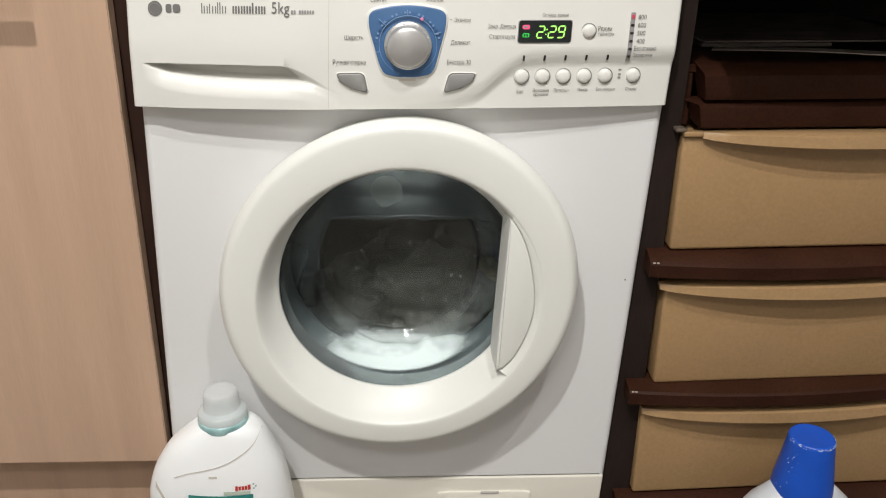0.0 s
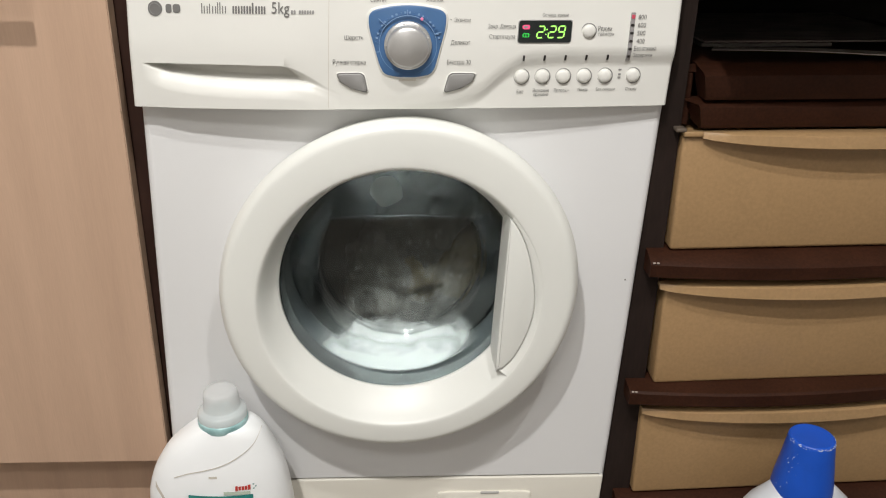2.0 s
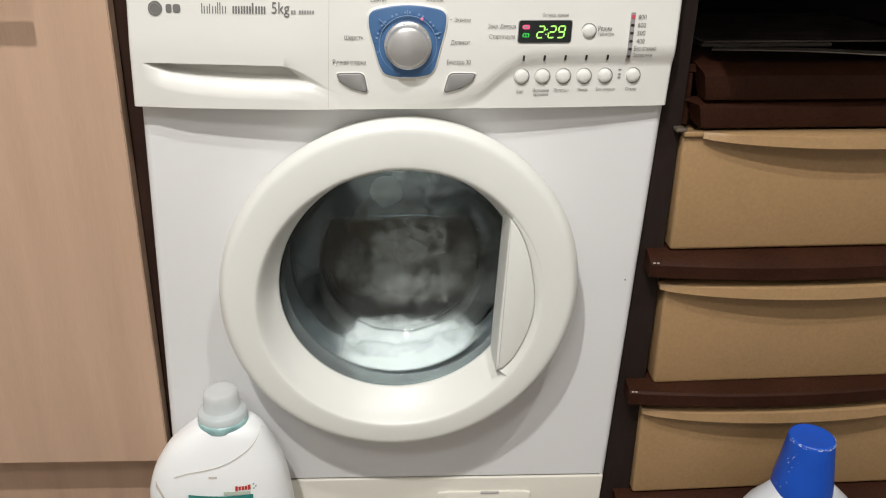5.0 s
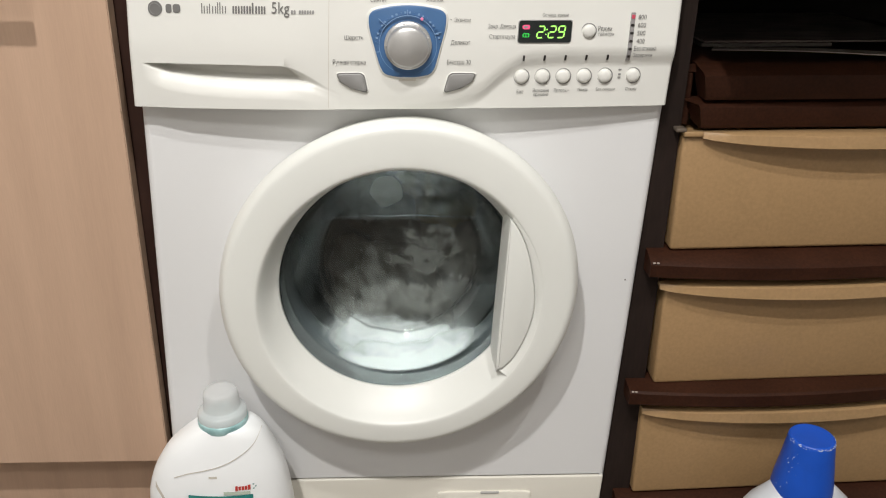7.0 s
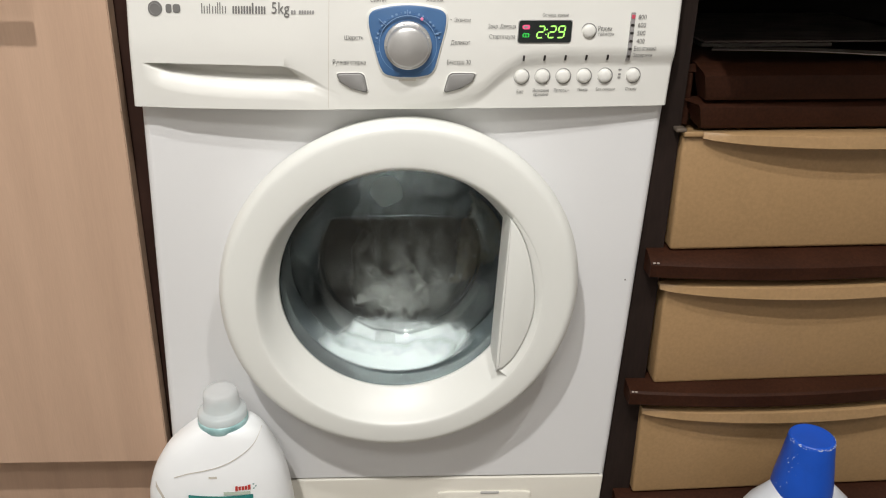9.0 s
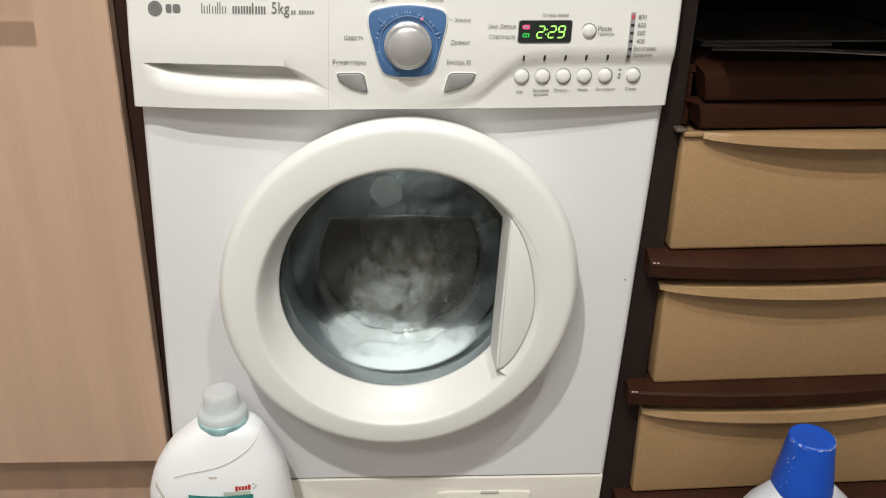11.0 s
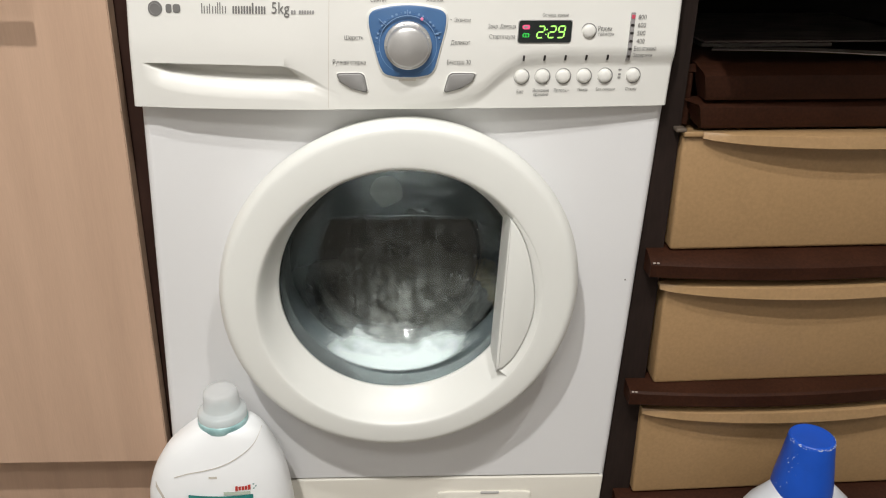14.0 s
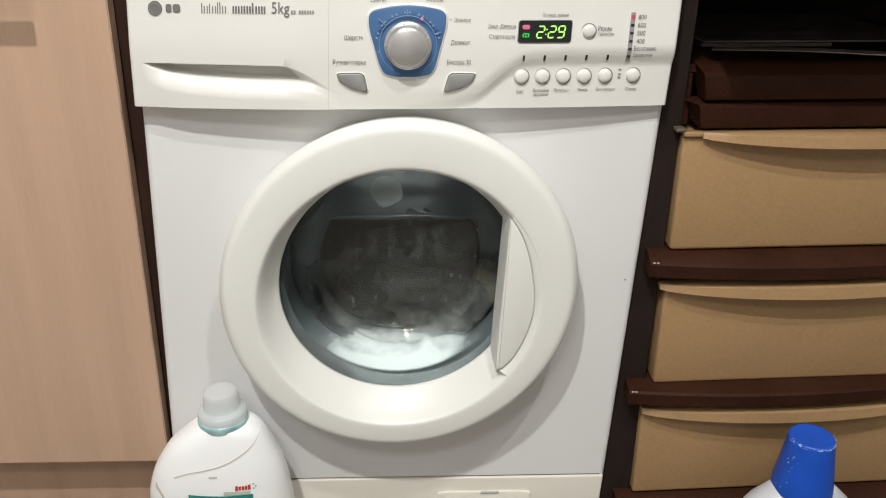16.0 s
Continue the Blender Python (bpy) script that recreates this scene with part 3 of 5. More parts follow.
PX = 0.00061
for words, u, z, w, h in (
        ("Синтет", -0.0298, 0.8335, 28, 8), ("Хлопок", 0.0296, 0.8340, 30, 8), ("Эконом", 0.0600, 0.8134, 28, 7.5), ("Шерсть", -0.0554, 0.7942, 33, 10),
        ("Деликат", 0.0592, 0.7897, 34, 9.5), ("Ручная стирка", -0.0600, 0.7684, 58, 11), ("Быстро 30", 0.0587, 0.7686, 42, 11),
        ("Закр. Дверца", 0.1030, 0.8063, 49, 9.5), ("Старт/пауза", 0.1040, 0.7956, 46, 10), ("Оставш. время", 0.1602, 0.8179, 46, 7.5),
        ("Режим", 0.2163, 0.8040, 25, 9.5), ("таймера", 0.2178, 0.7980, 29, 8.5), ("800", 0.2568, 0.8156, 15, 8), ("600", 0.2572, 0.8073, 15, 8), ("500", 0.2574, 0.7989, 15, 8),
        ("400", 0.2576, 0.7904, 15, 8), ("Без отжима", 0.2640, 0.7825, 41, 8.5), ("Задержка", 0.2622, 0.7745, 35, 9),
        ("Био", 0.1292, 0.7355, 12, 7), ("Экономия", 0.1525, 0.7367, 30, 7), ("времени", 0.1531, 0.7312, 27, 6.5), ("Полоск.+", 0.1761, 0.7364, 28, 7),
        ("Предв.", 0.2005, 0.7366, 20, 7), ("Без складок", 0.2263, 0.7369, 36, 7), ("Отжим", 0.2556, 0.7370, 21, 6.5), ("5kg", -0.1335, 0.8226, 31, 25)):
    printed(words, u, z, w * PX, h * PX)
part("bullet", on_panel(circle(0.0478, 0.8136, 0.0007, 8), 0.0, 0.0005, 0.9), M_PRINT, panel)


def print_bar(u0, u1, z0, z1, material=M_PRINT):
    part("print_bar", on_panel(rect(u0, u1, z0, z1, min(u1 - u0, z1 - z0) * 0.3, 3), 0.0, 0.0008, 0.99), material, panel, smooth=False)


# maker's mark and product name as plain shapes
part("emblem", on_panel(circle(-0.2678, 0.8222, 0.0078, 36), 0.0, 0.0006, 0.97), M_PRINT, panel, "round grey emblem")
part("emblem_ring", lathe_y([(0.0060, panel_point(-0.2678, 0.8222).y - 0.0010, 0), (0.0054, panel_point(-0.2678, 0.8222).y - 0.0010, 0)], lean(-0.2678, 0.8222), 0.8222, 32), M_PRINT_LIGHT, panel)
print_bar(-0.2562, -0.2500, 0.8182, 0.8270)
print_bar(-0.2486, -0.2405, 0.8182, 0.8270)
for u, h, strokes in ((-0.2178, 0.0105, 1), (-0.2152, 0.0076, 2), (-0.2094, 0.0098, 1), (-0.2062, 0.0076, 2), (-0.2008, 0.0115, 1), (-0.1984, 0.0115, 1), (-0.1956, 0.0076, 2)):
    for q in range(strokes):
        print_bar(u + q * 0.0031, u + q * 0.0031 + 0.0009, 0.8180, 0.8180 + h)
for u, h, strokes in ((-0.1846, 0.0078, 3), (-0.1757, 0.0080, 2), (-0.1697, 0.0080, 2), (-0.1640, 0.0115, 1), (-0.1603, 0.0080, 1), (-0.1572, 0.0080, 2), (-0.1514, 0.0078, 1)):
    for q in range(strokes):
        print_bar(u + q * 0.0029, u + q * 0.0029 + 0.0018, 0.8180, 0.8180 + h)
u = -0.1225
for k in range(9):
    if k != 2:
        print_bar(u, u + 0.0021, 0.8184, 0.8222, M_PRINT_LIGHT)
    u += 0.0028
for z in (0.7585, 0.7535, 0.7500):
    print_bar(0.2385, 0.2418, z - 0.0009, z + 0.0009, M_PRINT_LIGHT)

# round door
door = part("door", lathe_y([(0.196, -0.003, 0), (0.2030, -0.006, 0), (0.2045, -0.014, 0), (0.2070, -0.032, 0), (0.2112, -0.049, 0), (0.2124, -0.0540, 0), (0.2122, -0.0556, 0), (0.2116, -0.0578, 0), (0.2104, -0.0606, 0),
                             (0.2078, -0.0642, 0), (0.2052, -0.0666, 0), (0.2024, -0.0680, 0), (0.1985, -0.0686, 0), (0.185, -0.0690, -0.003), (0.176, -0.0692, -0.006), (0.1700, -0.0691, -0.0080), (0.1682, -0.0686, -0.0083), (0.1668, -0.0672, -0.0085), (0.1652, -0.0650, -0.0085),
                             (0.1618, -0.0585, -0.0075), (0.1580, -0.0500, -0.005), (0.1530, -0.0410, -0.001), (0.1490, -0.0345, 0.0015), (0.1466, -0.0318, 0.002), (0.1458, -0.0290, 0.002), (0.1490, -0.0270, 0.001), (0.165, -0.004, 0)], CX, CZ, 128), M_DOOR, machine,
            "ivory plastic round door ring, closed")
for v in door.data.vertices:
    v.co.x += 0.0457 * (v.co.z - CZ)
# crescent pull on the door
chord_t, chord_b, belly = (0.1330, 0.5990), (0.1232, 0.4030), (0.1655, 0.4985)
arc = smooth_curve([chord_t, (0.1445, 0.5830), (0.1565, 0.5520), belly, (0.1612, 0.4620), (0.1460, 0.4240), (0.1300, 0.4045), chord_b, (0.1232, 0.4030), (0.1225, 0.4180), (0.1272, 0.5080), (0.1318, 0.5900)], 6)
mu, mz = 0.143, 0.50


def pull_ring(k, y, dx=0.0):
    return [(mu + (x - mu) * k + dx, y, mz + (z - mz) * (1 + (k - 1) * 0.35)) for x, z in arc]


pull = part("door_pull", loops([pull_ring(1.02, -0.030, -0.003), pull_ring(1.01, -0.060, -0.001), pull_ring(1.0, -0.0680), pull_ring(0.985, -0.0694), pull_ring(0.95, -0.0703), pull_ring(0.86, -0.0709)], cap_end=True),
            M_DOOR, door, "ivory crescent door pull")
sharp(pull, 40)
edge = arc[:43]
rim_edge = []
for x, z in edge:
    d = math.hypot(x - CX, z - CZ + 0.008)
    rim_edge.append((CX + (x - CX) * 0.1706 / d, CZ - 0.008 + (z - CZ + 0.008) * 0.1706 / d))
part("pull_plate", loops([[(x, -0.0686, z) for x, z in rim_edge], [(x + 0.0012, -0.0686, z) for x, z in edge], [(x + 0.0004, -0.0660, z) for x, z in edge]], closed=False), M_DOOR, door)


# glass bowl with a slanted upper facet
def bowl_y(y, zl):
    return min(y, -0.030 + (0.1500 - zl) / 1.17)


BOWL = [(0.1474, -0.0290), (0.1465, -0.0280), (0.1460, -0.0262), (0.1459, -0.0235), (0.1462, -0.0190), (0.1459, -0.0150), (0.1449, -0.0105), (0.1412, 0.000), (0.1355, 0.010), (0.1295, 0.020), (0.123, 0.030), (0.1165, 0.039), (0.1115, 0.0440), (0.1080, 0.0470), (0.1062, 0.0490), (0.1045, 0.0499), (0.1028, 0.0497), (0.1012, 0.0488), (0.0995, 0.0489), (0.097, 0.0496), (0.093, 0.0503),
        (0.085, 0.0508), (0.075, 0.0512), (0.065, 0.0515), (0.055, 0.0518), (0.04, 0.0522), (0.025, 0.0526), (0.01, 0.0528), (0.001, 0.0528)]


def bowl_rings(grow=0.0, back=0.0, n=120):
    out = []
    for r, y in BOWL:
        ring = []
        for i in range(n):
            a = 2 * math.pi * i / n
            rr = max(r + grow, 0.0005)
            zl = rr * math.sin(a)
            ring.append((CX + rr * math.cos(a) + 0.0457 * zl, bowl_y(y + back, zl - back), CZ + zl))
        out.append(ring)
    return out


glass = part("door_glass", loops(bowl_rings()[:-1] , cap_end=True), M_GLASS, door, "clear glass bowl of the door")
sol = glass.modifiers.new("thickness", "SOLIDIFY")
sol.thickness, sol.offset = 0.0035, 1.0
glass.visible_shadow = False

part("glass_seal", lathe_y([(0.1530, -0.0262, 0), (0.1520, -0.0220, 0), (0.1512, -0.0120, 0), (0.1496, -0.0060, 0), (0.1478, -0.0006, 0), (0.1466, 0.0016, 0), (0.1476, 0.0034, 0), (0.1510, 0.0030, 0)], CX, CZ, 96), M_SEAL, door, "pale grey seal round the door glass")
# rubber gasket and steel drum
part("gasket", lathe_y([(0.180, 0.031, 0), (0.172, 0.020, 0), (0.163, 0.002, 0), (0.156, -0.006, 0), (0.1515, -0.004, 0), (0.150, 0.006, 0), (0.153, 0.020, 0), (0.150, 0.034, 0), (0.147, 0.046, 0), (0.149, 0.060, 0),
                        (0.158, 0.074, 0), (0.166, 0.090, 0), (0.172, 0.098, 0)], CX, CZ, 96), M_RUBBER, machine, "grey rubber door gasket")
part("tub", lathe_y([(0.172, 0.094, 0), (0.255, 0.10, 0), (0.255, 0.40, 0), (0.02, 0.41, 0)], CX, CZ, 64, cap_end=True), M_RUBBER, machine, "dark plastic tub round the drum")
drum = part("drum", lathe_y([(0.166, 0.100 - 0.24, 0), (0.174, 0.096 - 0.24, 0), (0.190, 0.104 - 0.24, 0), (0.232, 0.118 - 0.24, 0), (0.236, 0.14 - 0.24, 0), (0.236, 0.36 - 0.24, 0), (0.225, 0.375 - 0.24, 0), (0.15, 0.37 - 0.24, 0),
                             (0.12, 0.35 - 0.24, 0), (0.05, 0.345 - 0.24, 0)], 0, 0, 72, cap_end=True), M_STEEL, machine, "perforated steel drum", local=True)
for k in range(3):
    a0 = radians(90 + 120 * k)
    rings_l = []
    for y in (-0.115, -0.10, 0.09, 0.105):
        hgt = 0.042 if -0.11 < y < 0.10 else 0.006
        sec = [(-0.034, 0.2345), (-0.018, 0.2345 - hgt * 0.75), (0.0, 0.2345 - hgt), (0.018, 0.2345 - hgt * 0.75), (0.034, 0.2345)]
        rings_l.append([((r * math.cos(a0) - t * math.sin(a0)), y, (r * math.sin(a0) + t * math.cos(a0))) for t, r in sec])
    part("lifter", loops(rings_l, closed=False), M_RUBBER, drum, "grey plastic drum lifter", local=True)
holes = bmesh.new()
for j in range(9):
    for i in range(54):
        a, y = 2 * math.pi * (i + 0.5 * (j % 2)) / 54, -0.085 + 0.024 * j
        if (i % 18) in (12, 13, 14, 15):
            continue
        c = Vector((0.2348 * math.cos(a), y, 0.2348 * math.sin(a)))
        t = Vector((-math.sin(a), 0, math.cos(a)))
        holes.faces.new([holes.verts.new(c + t * 0.0018 * math.cos(q) + Vector((0, 0.0018 * math.sin(q), 0))) for q in [math.pi * h / 3 for h in range(6)]])
hole_part = part("drum_holes", holes, M_HOLE, drum, "rows of small drain holes", smooth=False, local=True)
tagged(hole_part, kind="stuff")
back_marks = bmesh.new()
for r in (0.07, 0.095, 0.118):
    n = int(r * 300)
    for i in range(n):
        a = 2 * math.pi * i / n
        c = Vector((r * math.cos(a), 0.104 if r < 0.12 else 0.11, r * math.sin(a)))
        back_marks.faces.new([back_marks.verts.new(c + Vector((0.0025 * math.cos(q), 0, 0.0025 * math.sin(q)))) for q in [math.pi * h / 3 for h in range(6)]])
tagged(part("drum_holes", back_marks, M_HOLE, drum, "rows of small drain holes", smooth=False, local=True), kind="stuff")


# ---- laundry in the drum ----
def laundry(name, label, material, size, seed):
    bm = bmesh.new()
    bmesh.ops.create_icosphere(bm, subdivisions=5, radius=1.0)
    for v in bm.verts:
        p = v.co.copy()
        fold = noise.fractal(p * 1.3 + Vector((seed * 7.1, 0, 0)), 1.0, 2.0, 3) * 0.28
        crease = -abs(noise.noise(p * 3.1 + Vector((0, seed * 3.3, 0)))) * 0.30 + abs(noise.noise(p * 6.3 + Vector((0, 0, seed)))) * 0.10
        k = 0.9 + fold + crease
        v.co = Vector((p.x * size[0], p.y * size[1], p.z * size[2])) * k
    me = bpy.data.meshes.new(name)
    bm.to_mesh(me)
    bm.free()
    me.materials.append(material)
    for f in me.polygons:
        f.use_smooth = True
    return tagged(new(name, me), label, "laundry", "laundry in the drum")


WASH = [laundry("wet_cloth", "wet brown cloth crumpled in the drum", M_CLOTH_BROWN, (0.115, 0.075, 0.085), 1),
        laundry("wet_cloth", "wet grey-brown garment crumpled in the drum", M_CLOTH_GREY, (0.095, 0.070, 0.075), 2),
        laundry("wet_cloth", "wet olive-yellow garment crumpled in the drum", M_CLOTH_OLIVE, (0.085, 0.065, 0.060), 3),
        laundry("wet_cloth", "wet dark brown cloth crumpled in the drum", M_CLOTH_BROWN, (0.105, 0.080, 0.075), 4)]


# ---- foam ----
def with_thickness(me, values):
    a = me.attributes.new("thickness", "FLOAT", "POINT")
    a.data.foreach_set("value", values)


def film(name, label, w, h, material, seed, holes=0.0, depth=0.004, soft=(0.45, 0.95)):
    """A ragged sheet of suds lying against the back of the glass, w by h."""
    nx, nz = 56, 56
    verts, val, faces = [], [], []
    for j in range(nz + 1):
        for i in range(nx + 1):
            a, b = 2 * i / nx - 1, 2 * j / nz - 1
            n = noise.noise(Vector((a * 2.1 + seed * 5.7, b * 2.1, seed))) * 0.55 + noise.noise(Vector((a * 6 + seed, b * 6, 2.0))) * 0.18
            edge = 1 - smoothstep(soft[0], soft[1], math.sqrt(a * a + b * b) + n * 0.7)
            if holes:
                edge *= 1 - holes * smoothstep(0.18, 0.34, noise.noise(Vector((a * 3.6 + seed * 2, b * 3.6, 9.0))))
            verts.append((a * w / 2, depth * 0.5 * noise.noise(Vector((a * 4, b * 4, seed * 3.0))), b * h / 2))
            val.append(edge)
    for j in range(nz):
        for i in range(nx):
            q = j * (nx + 1) + i
            if max(val[q], val[q + 1], val[q + nx + 1], val[q + nx + 2]) > 0.001:
                faces.append((q, q + 1, q + nx + 2, q + nx + 1))
    me = bpy.data.meshes.new(name)
    me.from_pydata(verts, [], faces)
    with_thickness(me, val)
    me.materials.append(material)
    for f in me.polygons:
        f.use_smooth = True
    return tagged(new(name, me), label, "foam", "soap foam in the machine")


M_CRISP = film_material("torn_film", 0.22, 0.5, 30, (1, 1, 1), 0.44, tint=(1.0, 0.985, 0.93))
M_BANK = film_material("thick_foam", 0.08, 0.34, 26, (1, 1, 1), 1.0, 0.45)


def foam_bank(name, label, span, y0, y1, seed):
    """Suds lying under the glass bowl, hugging its curve."""
    na, ns = 80, 30
    verts, val, faces = [], [], []
    prof = [(r, y) for r, y in BOWL]

    def radius(y):
        for (ra, ya), (rb, yb) in zip(prof, prof[1:]):
            if ya <= y <= yb:
                return ra + (rb - ra) * (y - ya) / max(yb - ya, 1e-6)
        return prof[-1][0]
    for j in range(ns + 1):
        y = y0 + (y1 - y0) * j / ns
        for i in range(na + 1):
            d = -1 + 2 * i / na
            a = radians(-90 + d * span)
            n = noise.noise(Vector((d * 4 + seed * 3, j * 0.12, seed))) * 0.5 + noise.noise(Vector((d * 13, j * 0.35, seed))) * 0.12
            rr = radius(y) + 0.0062
            verts.append((rr * math.cos(a), y, rr * math.sin(a)))
            t = j / ns
            e = (1 - smoothstep(0.42, 0.98, abs(d) + n * 0.30)) * smoothstep(0.0, 0.14, t) * (1 - smoothstep(0.40, 1.05, t + n * 0.40 + d * d * 0.40))
            val.append(max(e * 1.10, 0.20 * (1 - smoothstep(0.55, 1.0, abs(d) + 0.2 * n)) * smoothstep(0.0, 0.2, t) * (1 - smoothstep(0.75, 1.15, t + 0.3 * n))))
    for j in range(ns):
        for i in range(na):
            q = j * (na + 1) + i
            if max(val[q], val[q + 1], val[q + na + 1], val[q + na + 2]) > 0.001:
                faces.append((q, q + na + 1, q + na + 2, q + 1))
    # the suds' bulk below the skin
    base = len(verts)
    for j in range(9):
        t = j / 8
        y = y0 + 0.006 + (y1 - y0 - 0.014) * t
        for i in range(25):
            d = -1 + 2 * i / 24
            a = radians(-90 + d * span * 0.66)
            body_t = 0.011 * (1 - d * d) * math.sin(math.pi * min(max(t, 0.02), 0.98))
            rr = radius(y) + 0.0075 + body_t
            verts.append((rr * math.cos(a), y, rr * math.sin(a)))
            val.append(1.1 * (1 - smoothstep(0.35, 0.95, abs(d))) * (1 - smoothstep(0.45, 0.95, t)))
    for j in range(8):
        for i in range(24):
            q = base + j * 25 + i
            faces.append((q, q + 25, q + 26, q + 1))
    me = bpy.data.meshes.new(name)
    me.from_pydata(verts, [], faces)
    with_thickness(me, val)
    me.materials.append(M_BANK)
    for f in me.polygons:
        f.use_smooth = True
    return tagged(new(name, me), label, "foam", "soap foam in the machine")


def foam_mound(name, label, level, mid, width, seed, solid=1.15):
    """A heap of suds pressed against the back of the bowl, ragged along its top."""
    na, verts, val, faces = 96, [], [], []
    prof = [(r, y) for r, y in BOWL if y > 0.004 and r > 0.02]
    prof = smooth_curve(prof, 2, closed=False)
    for r, y in prof:
        for i in range(na + 1):
            a = radians(-90 + 92 * (-1 + 2 * i / na))
            x, z = (r + 0.0066) * math.cos(a), (r + 0.0066) * math.sin(a)
            n = noise.noise(Vector((x * 26 + seed * 3.7, z * 26, seed))) * 0.017 + noise.noise(Vector((x * 75, z * 75, seed * 2.0))) * 0.008 + noise.noise(Vector((x * 210, z * 210, seed * 2.0))) * 0.004
            top = level - 0.030 * ((x - mid) / (width / 2)) ** 2
            e = 1 - smoothstep(-0.013, 0.006, z - top + n)
            verts.append((x, y + 0.0060 + 0.004 * noise.noise(Vector((x * 40, z * 40, seed))), z))
            val.append(solid * e * smoothstep(0.005, 0.020, y + 0.4 * n) * (1 - smoothstep(0.42, 0.86, abs(x) / 0.13 + 6 * n)))
    for j in range(len(prof) - 1):
        for i in range(na):
            q = j * (na + 1) + i
            if max(val[q], val[q + 1], val[q + na + 1], val[q + na + 2]) > 0.001:
                faces.append((q, q + na + 1, q + na + 2, q + 1))
    me = bpy.data.meshes.new(name)
    me.from_pydata(verts, [], faces)
    with_thickness(me, val)
    me.materials.append(M_BANK)
    for f in me.polygons:
        f.use_smooth = True
    return tagged(new(name, me), label, "foam", "soap foam in the machine")


bank = foam_bank("foam_bank", "thick white soap foam lying below the door glass", 54, 0.0030, 0.0500, 1)
clump_a = foam_mound("foam_mound", "thick white foam heaped against the door glass", -0.088, 0.0, 0.26, 3)
clump_b = foam_mound("foam_mound", "lump of white foam piled above the rest", -0.087, 0.0, 0.17, 5, 0.5)
veil_a = film("foam_veil", "thin grey-white soap film smeared behind the glass", 0.19, 0.13, M_FILM, 2)
veil_b = film("foam_veil", "thin grey-white soap film splashed behind the glass", 0.12, 0.17, M_FILM, 7, holes=0.5)
veil_c = film("foam_veil", "torn patch of soap film with round gaps", 0.12, 0.10, M_CRISP, 11, holes=0.95, soft=(0.66, 0.76))
veil_d = film("foam_veil", "soap film smeared over the top of the glass", 0.20, 0.085, M_STREAK, 13)
streak_a = film("foam_streaks", "long runs of soap suds sliding down the glass", 0.22, 0.20, M_STREAK, 17, holes=0.4)
streak_b = film("foam_streaks", "long runs of soap suds sliding down the glass", 0.05, 0.14, M_FILM, 19, soft=(0.62, 0.76))
# round pale disc, upright behind the slanted glass, ragged along its lower edge
me = bpy.data.meshes.new("pale_patch")
patch = loops([[(0.0205 * k * (1 + 0.07 * math.sin(7.0 * i) * (i > 20)) * math.cos(2 * math.pi * i / 40), 0, 0.0208 * k * (1 + 0.07 * math.sin(7.0 * i) * (i > 20)) * math.sin(2 * math.pi * i / 40)) for i in range(40)] for k in (1.0, 0.95, 0.5, 0.02)], cap_end=True)
patch.to_mesh(me)
patch.free()
with_thickness(me, [0.0] * 40 + [1.0] * 120)
me.materials.append(M_MARK)
tagged(new("pale_patch", me), "round pale patch behind the slanted glass", "foam").matrix_world = pose(CX - 0.0165, 0.0385, CZ + 0.0985)
# the glass's reflection haze, painted as a pale film over the whole bowl
haze = loops(bowl_rings(0.0048, 0.0048, 96)[9:-1], cap_end=True)
me = bpy.data.meshes.new("reflection_haze")
haze.to_mesh(me)
haze.free()
M_HAZE = film_material("reflection_haze", 0.2, 0.8, 12, (1, 1, 1), 0.12)
with_thickness(me, [(1.5 if r > 0.106 else 0.9) for r, y in BOWL[9:-1] for i in range(96)])
me.materials.append(M_HAZE)
for f in me.polygons:
    f.use_smooth = True
tagged(new("reflection_haze", me), "faint pale film painting the reflection haze of the door glass", "foam")

# a painted highlight: thin pale line on the crease of the glass
crease_rows, crease_val = [], []
for i in range(41):
    q = -1 + i / 20
    zc = 0.0600 - 0.004 * q * q + 0.0006 * math.sin(9 * q)
    for k, e in ((-1, 0.0), (0, 1.0), (1, 0.0)):
        crease_val.append(e * (1 - 0.75 * abs(q)) * (0.8 + 0.2 * math.sin(5 * q + 1)))
    crease_rows.append([(CX + 0.097 * q + 0.003, 0.0562 - 0.006 * max(k, 0), CZ + zc + k * 0.0026) for k in (-1, 0, 1)])
crease = loops(crease_rows, closed=False)
me = bpy.data.meshes.new("crease_highlight")
crease.to_mesh(me)
crease.free()
with_thickness(me, crease_val)
me.materials.append(M_MARK)
tagged(new("crease_highlight", me), "thin pale line painting the highlight along the crease of the glass", "foam")

# drops clinging to the glass
random.seed(5)
drops = bmesh.new()
for k in range(70):
    a, r = random.uniform(0, 2 * math.pi), 0.105 * math.sqrt(random.random())
    x, zl = r * math.cos(a), r * math.sin(a)
    if zl > 0.05:
        continue
    s_ = random.uniform(0.0008, 0.0020)
    bmesh.ops.create_uvsphere(drops, u_segments=8, v_segments=6, radius=1.0,
                              matrix=Matrix.Translation((CX + x, 0.0575, CZ + zl)) @ Matrix.Diagonal((s_, 0.0007, s_ * random.uniform(1.0, 2.4), 1)))
me = bpy.data.meshes.new("suds_drops")
drops.to_mesh(me)
drops.free()
M_DROPS = film_material("drop_suds", 0.0, 0.5, 90, (1, 1, 1), 0.5)
with_thickness(me, [0.36] * len(me.vertices))
me.materials.append(M_DROPS)
tagged(new("suds_drops", me), "small drops of suds clinging to the glass", "foam drops", kind="stuff")

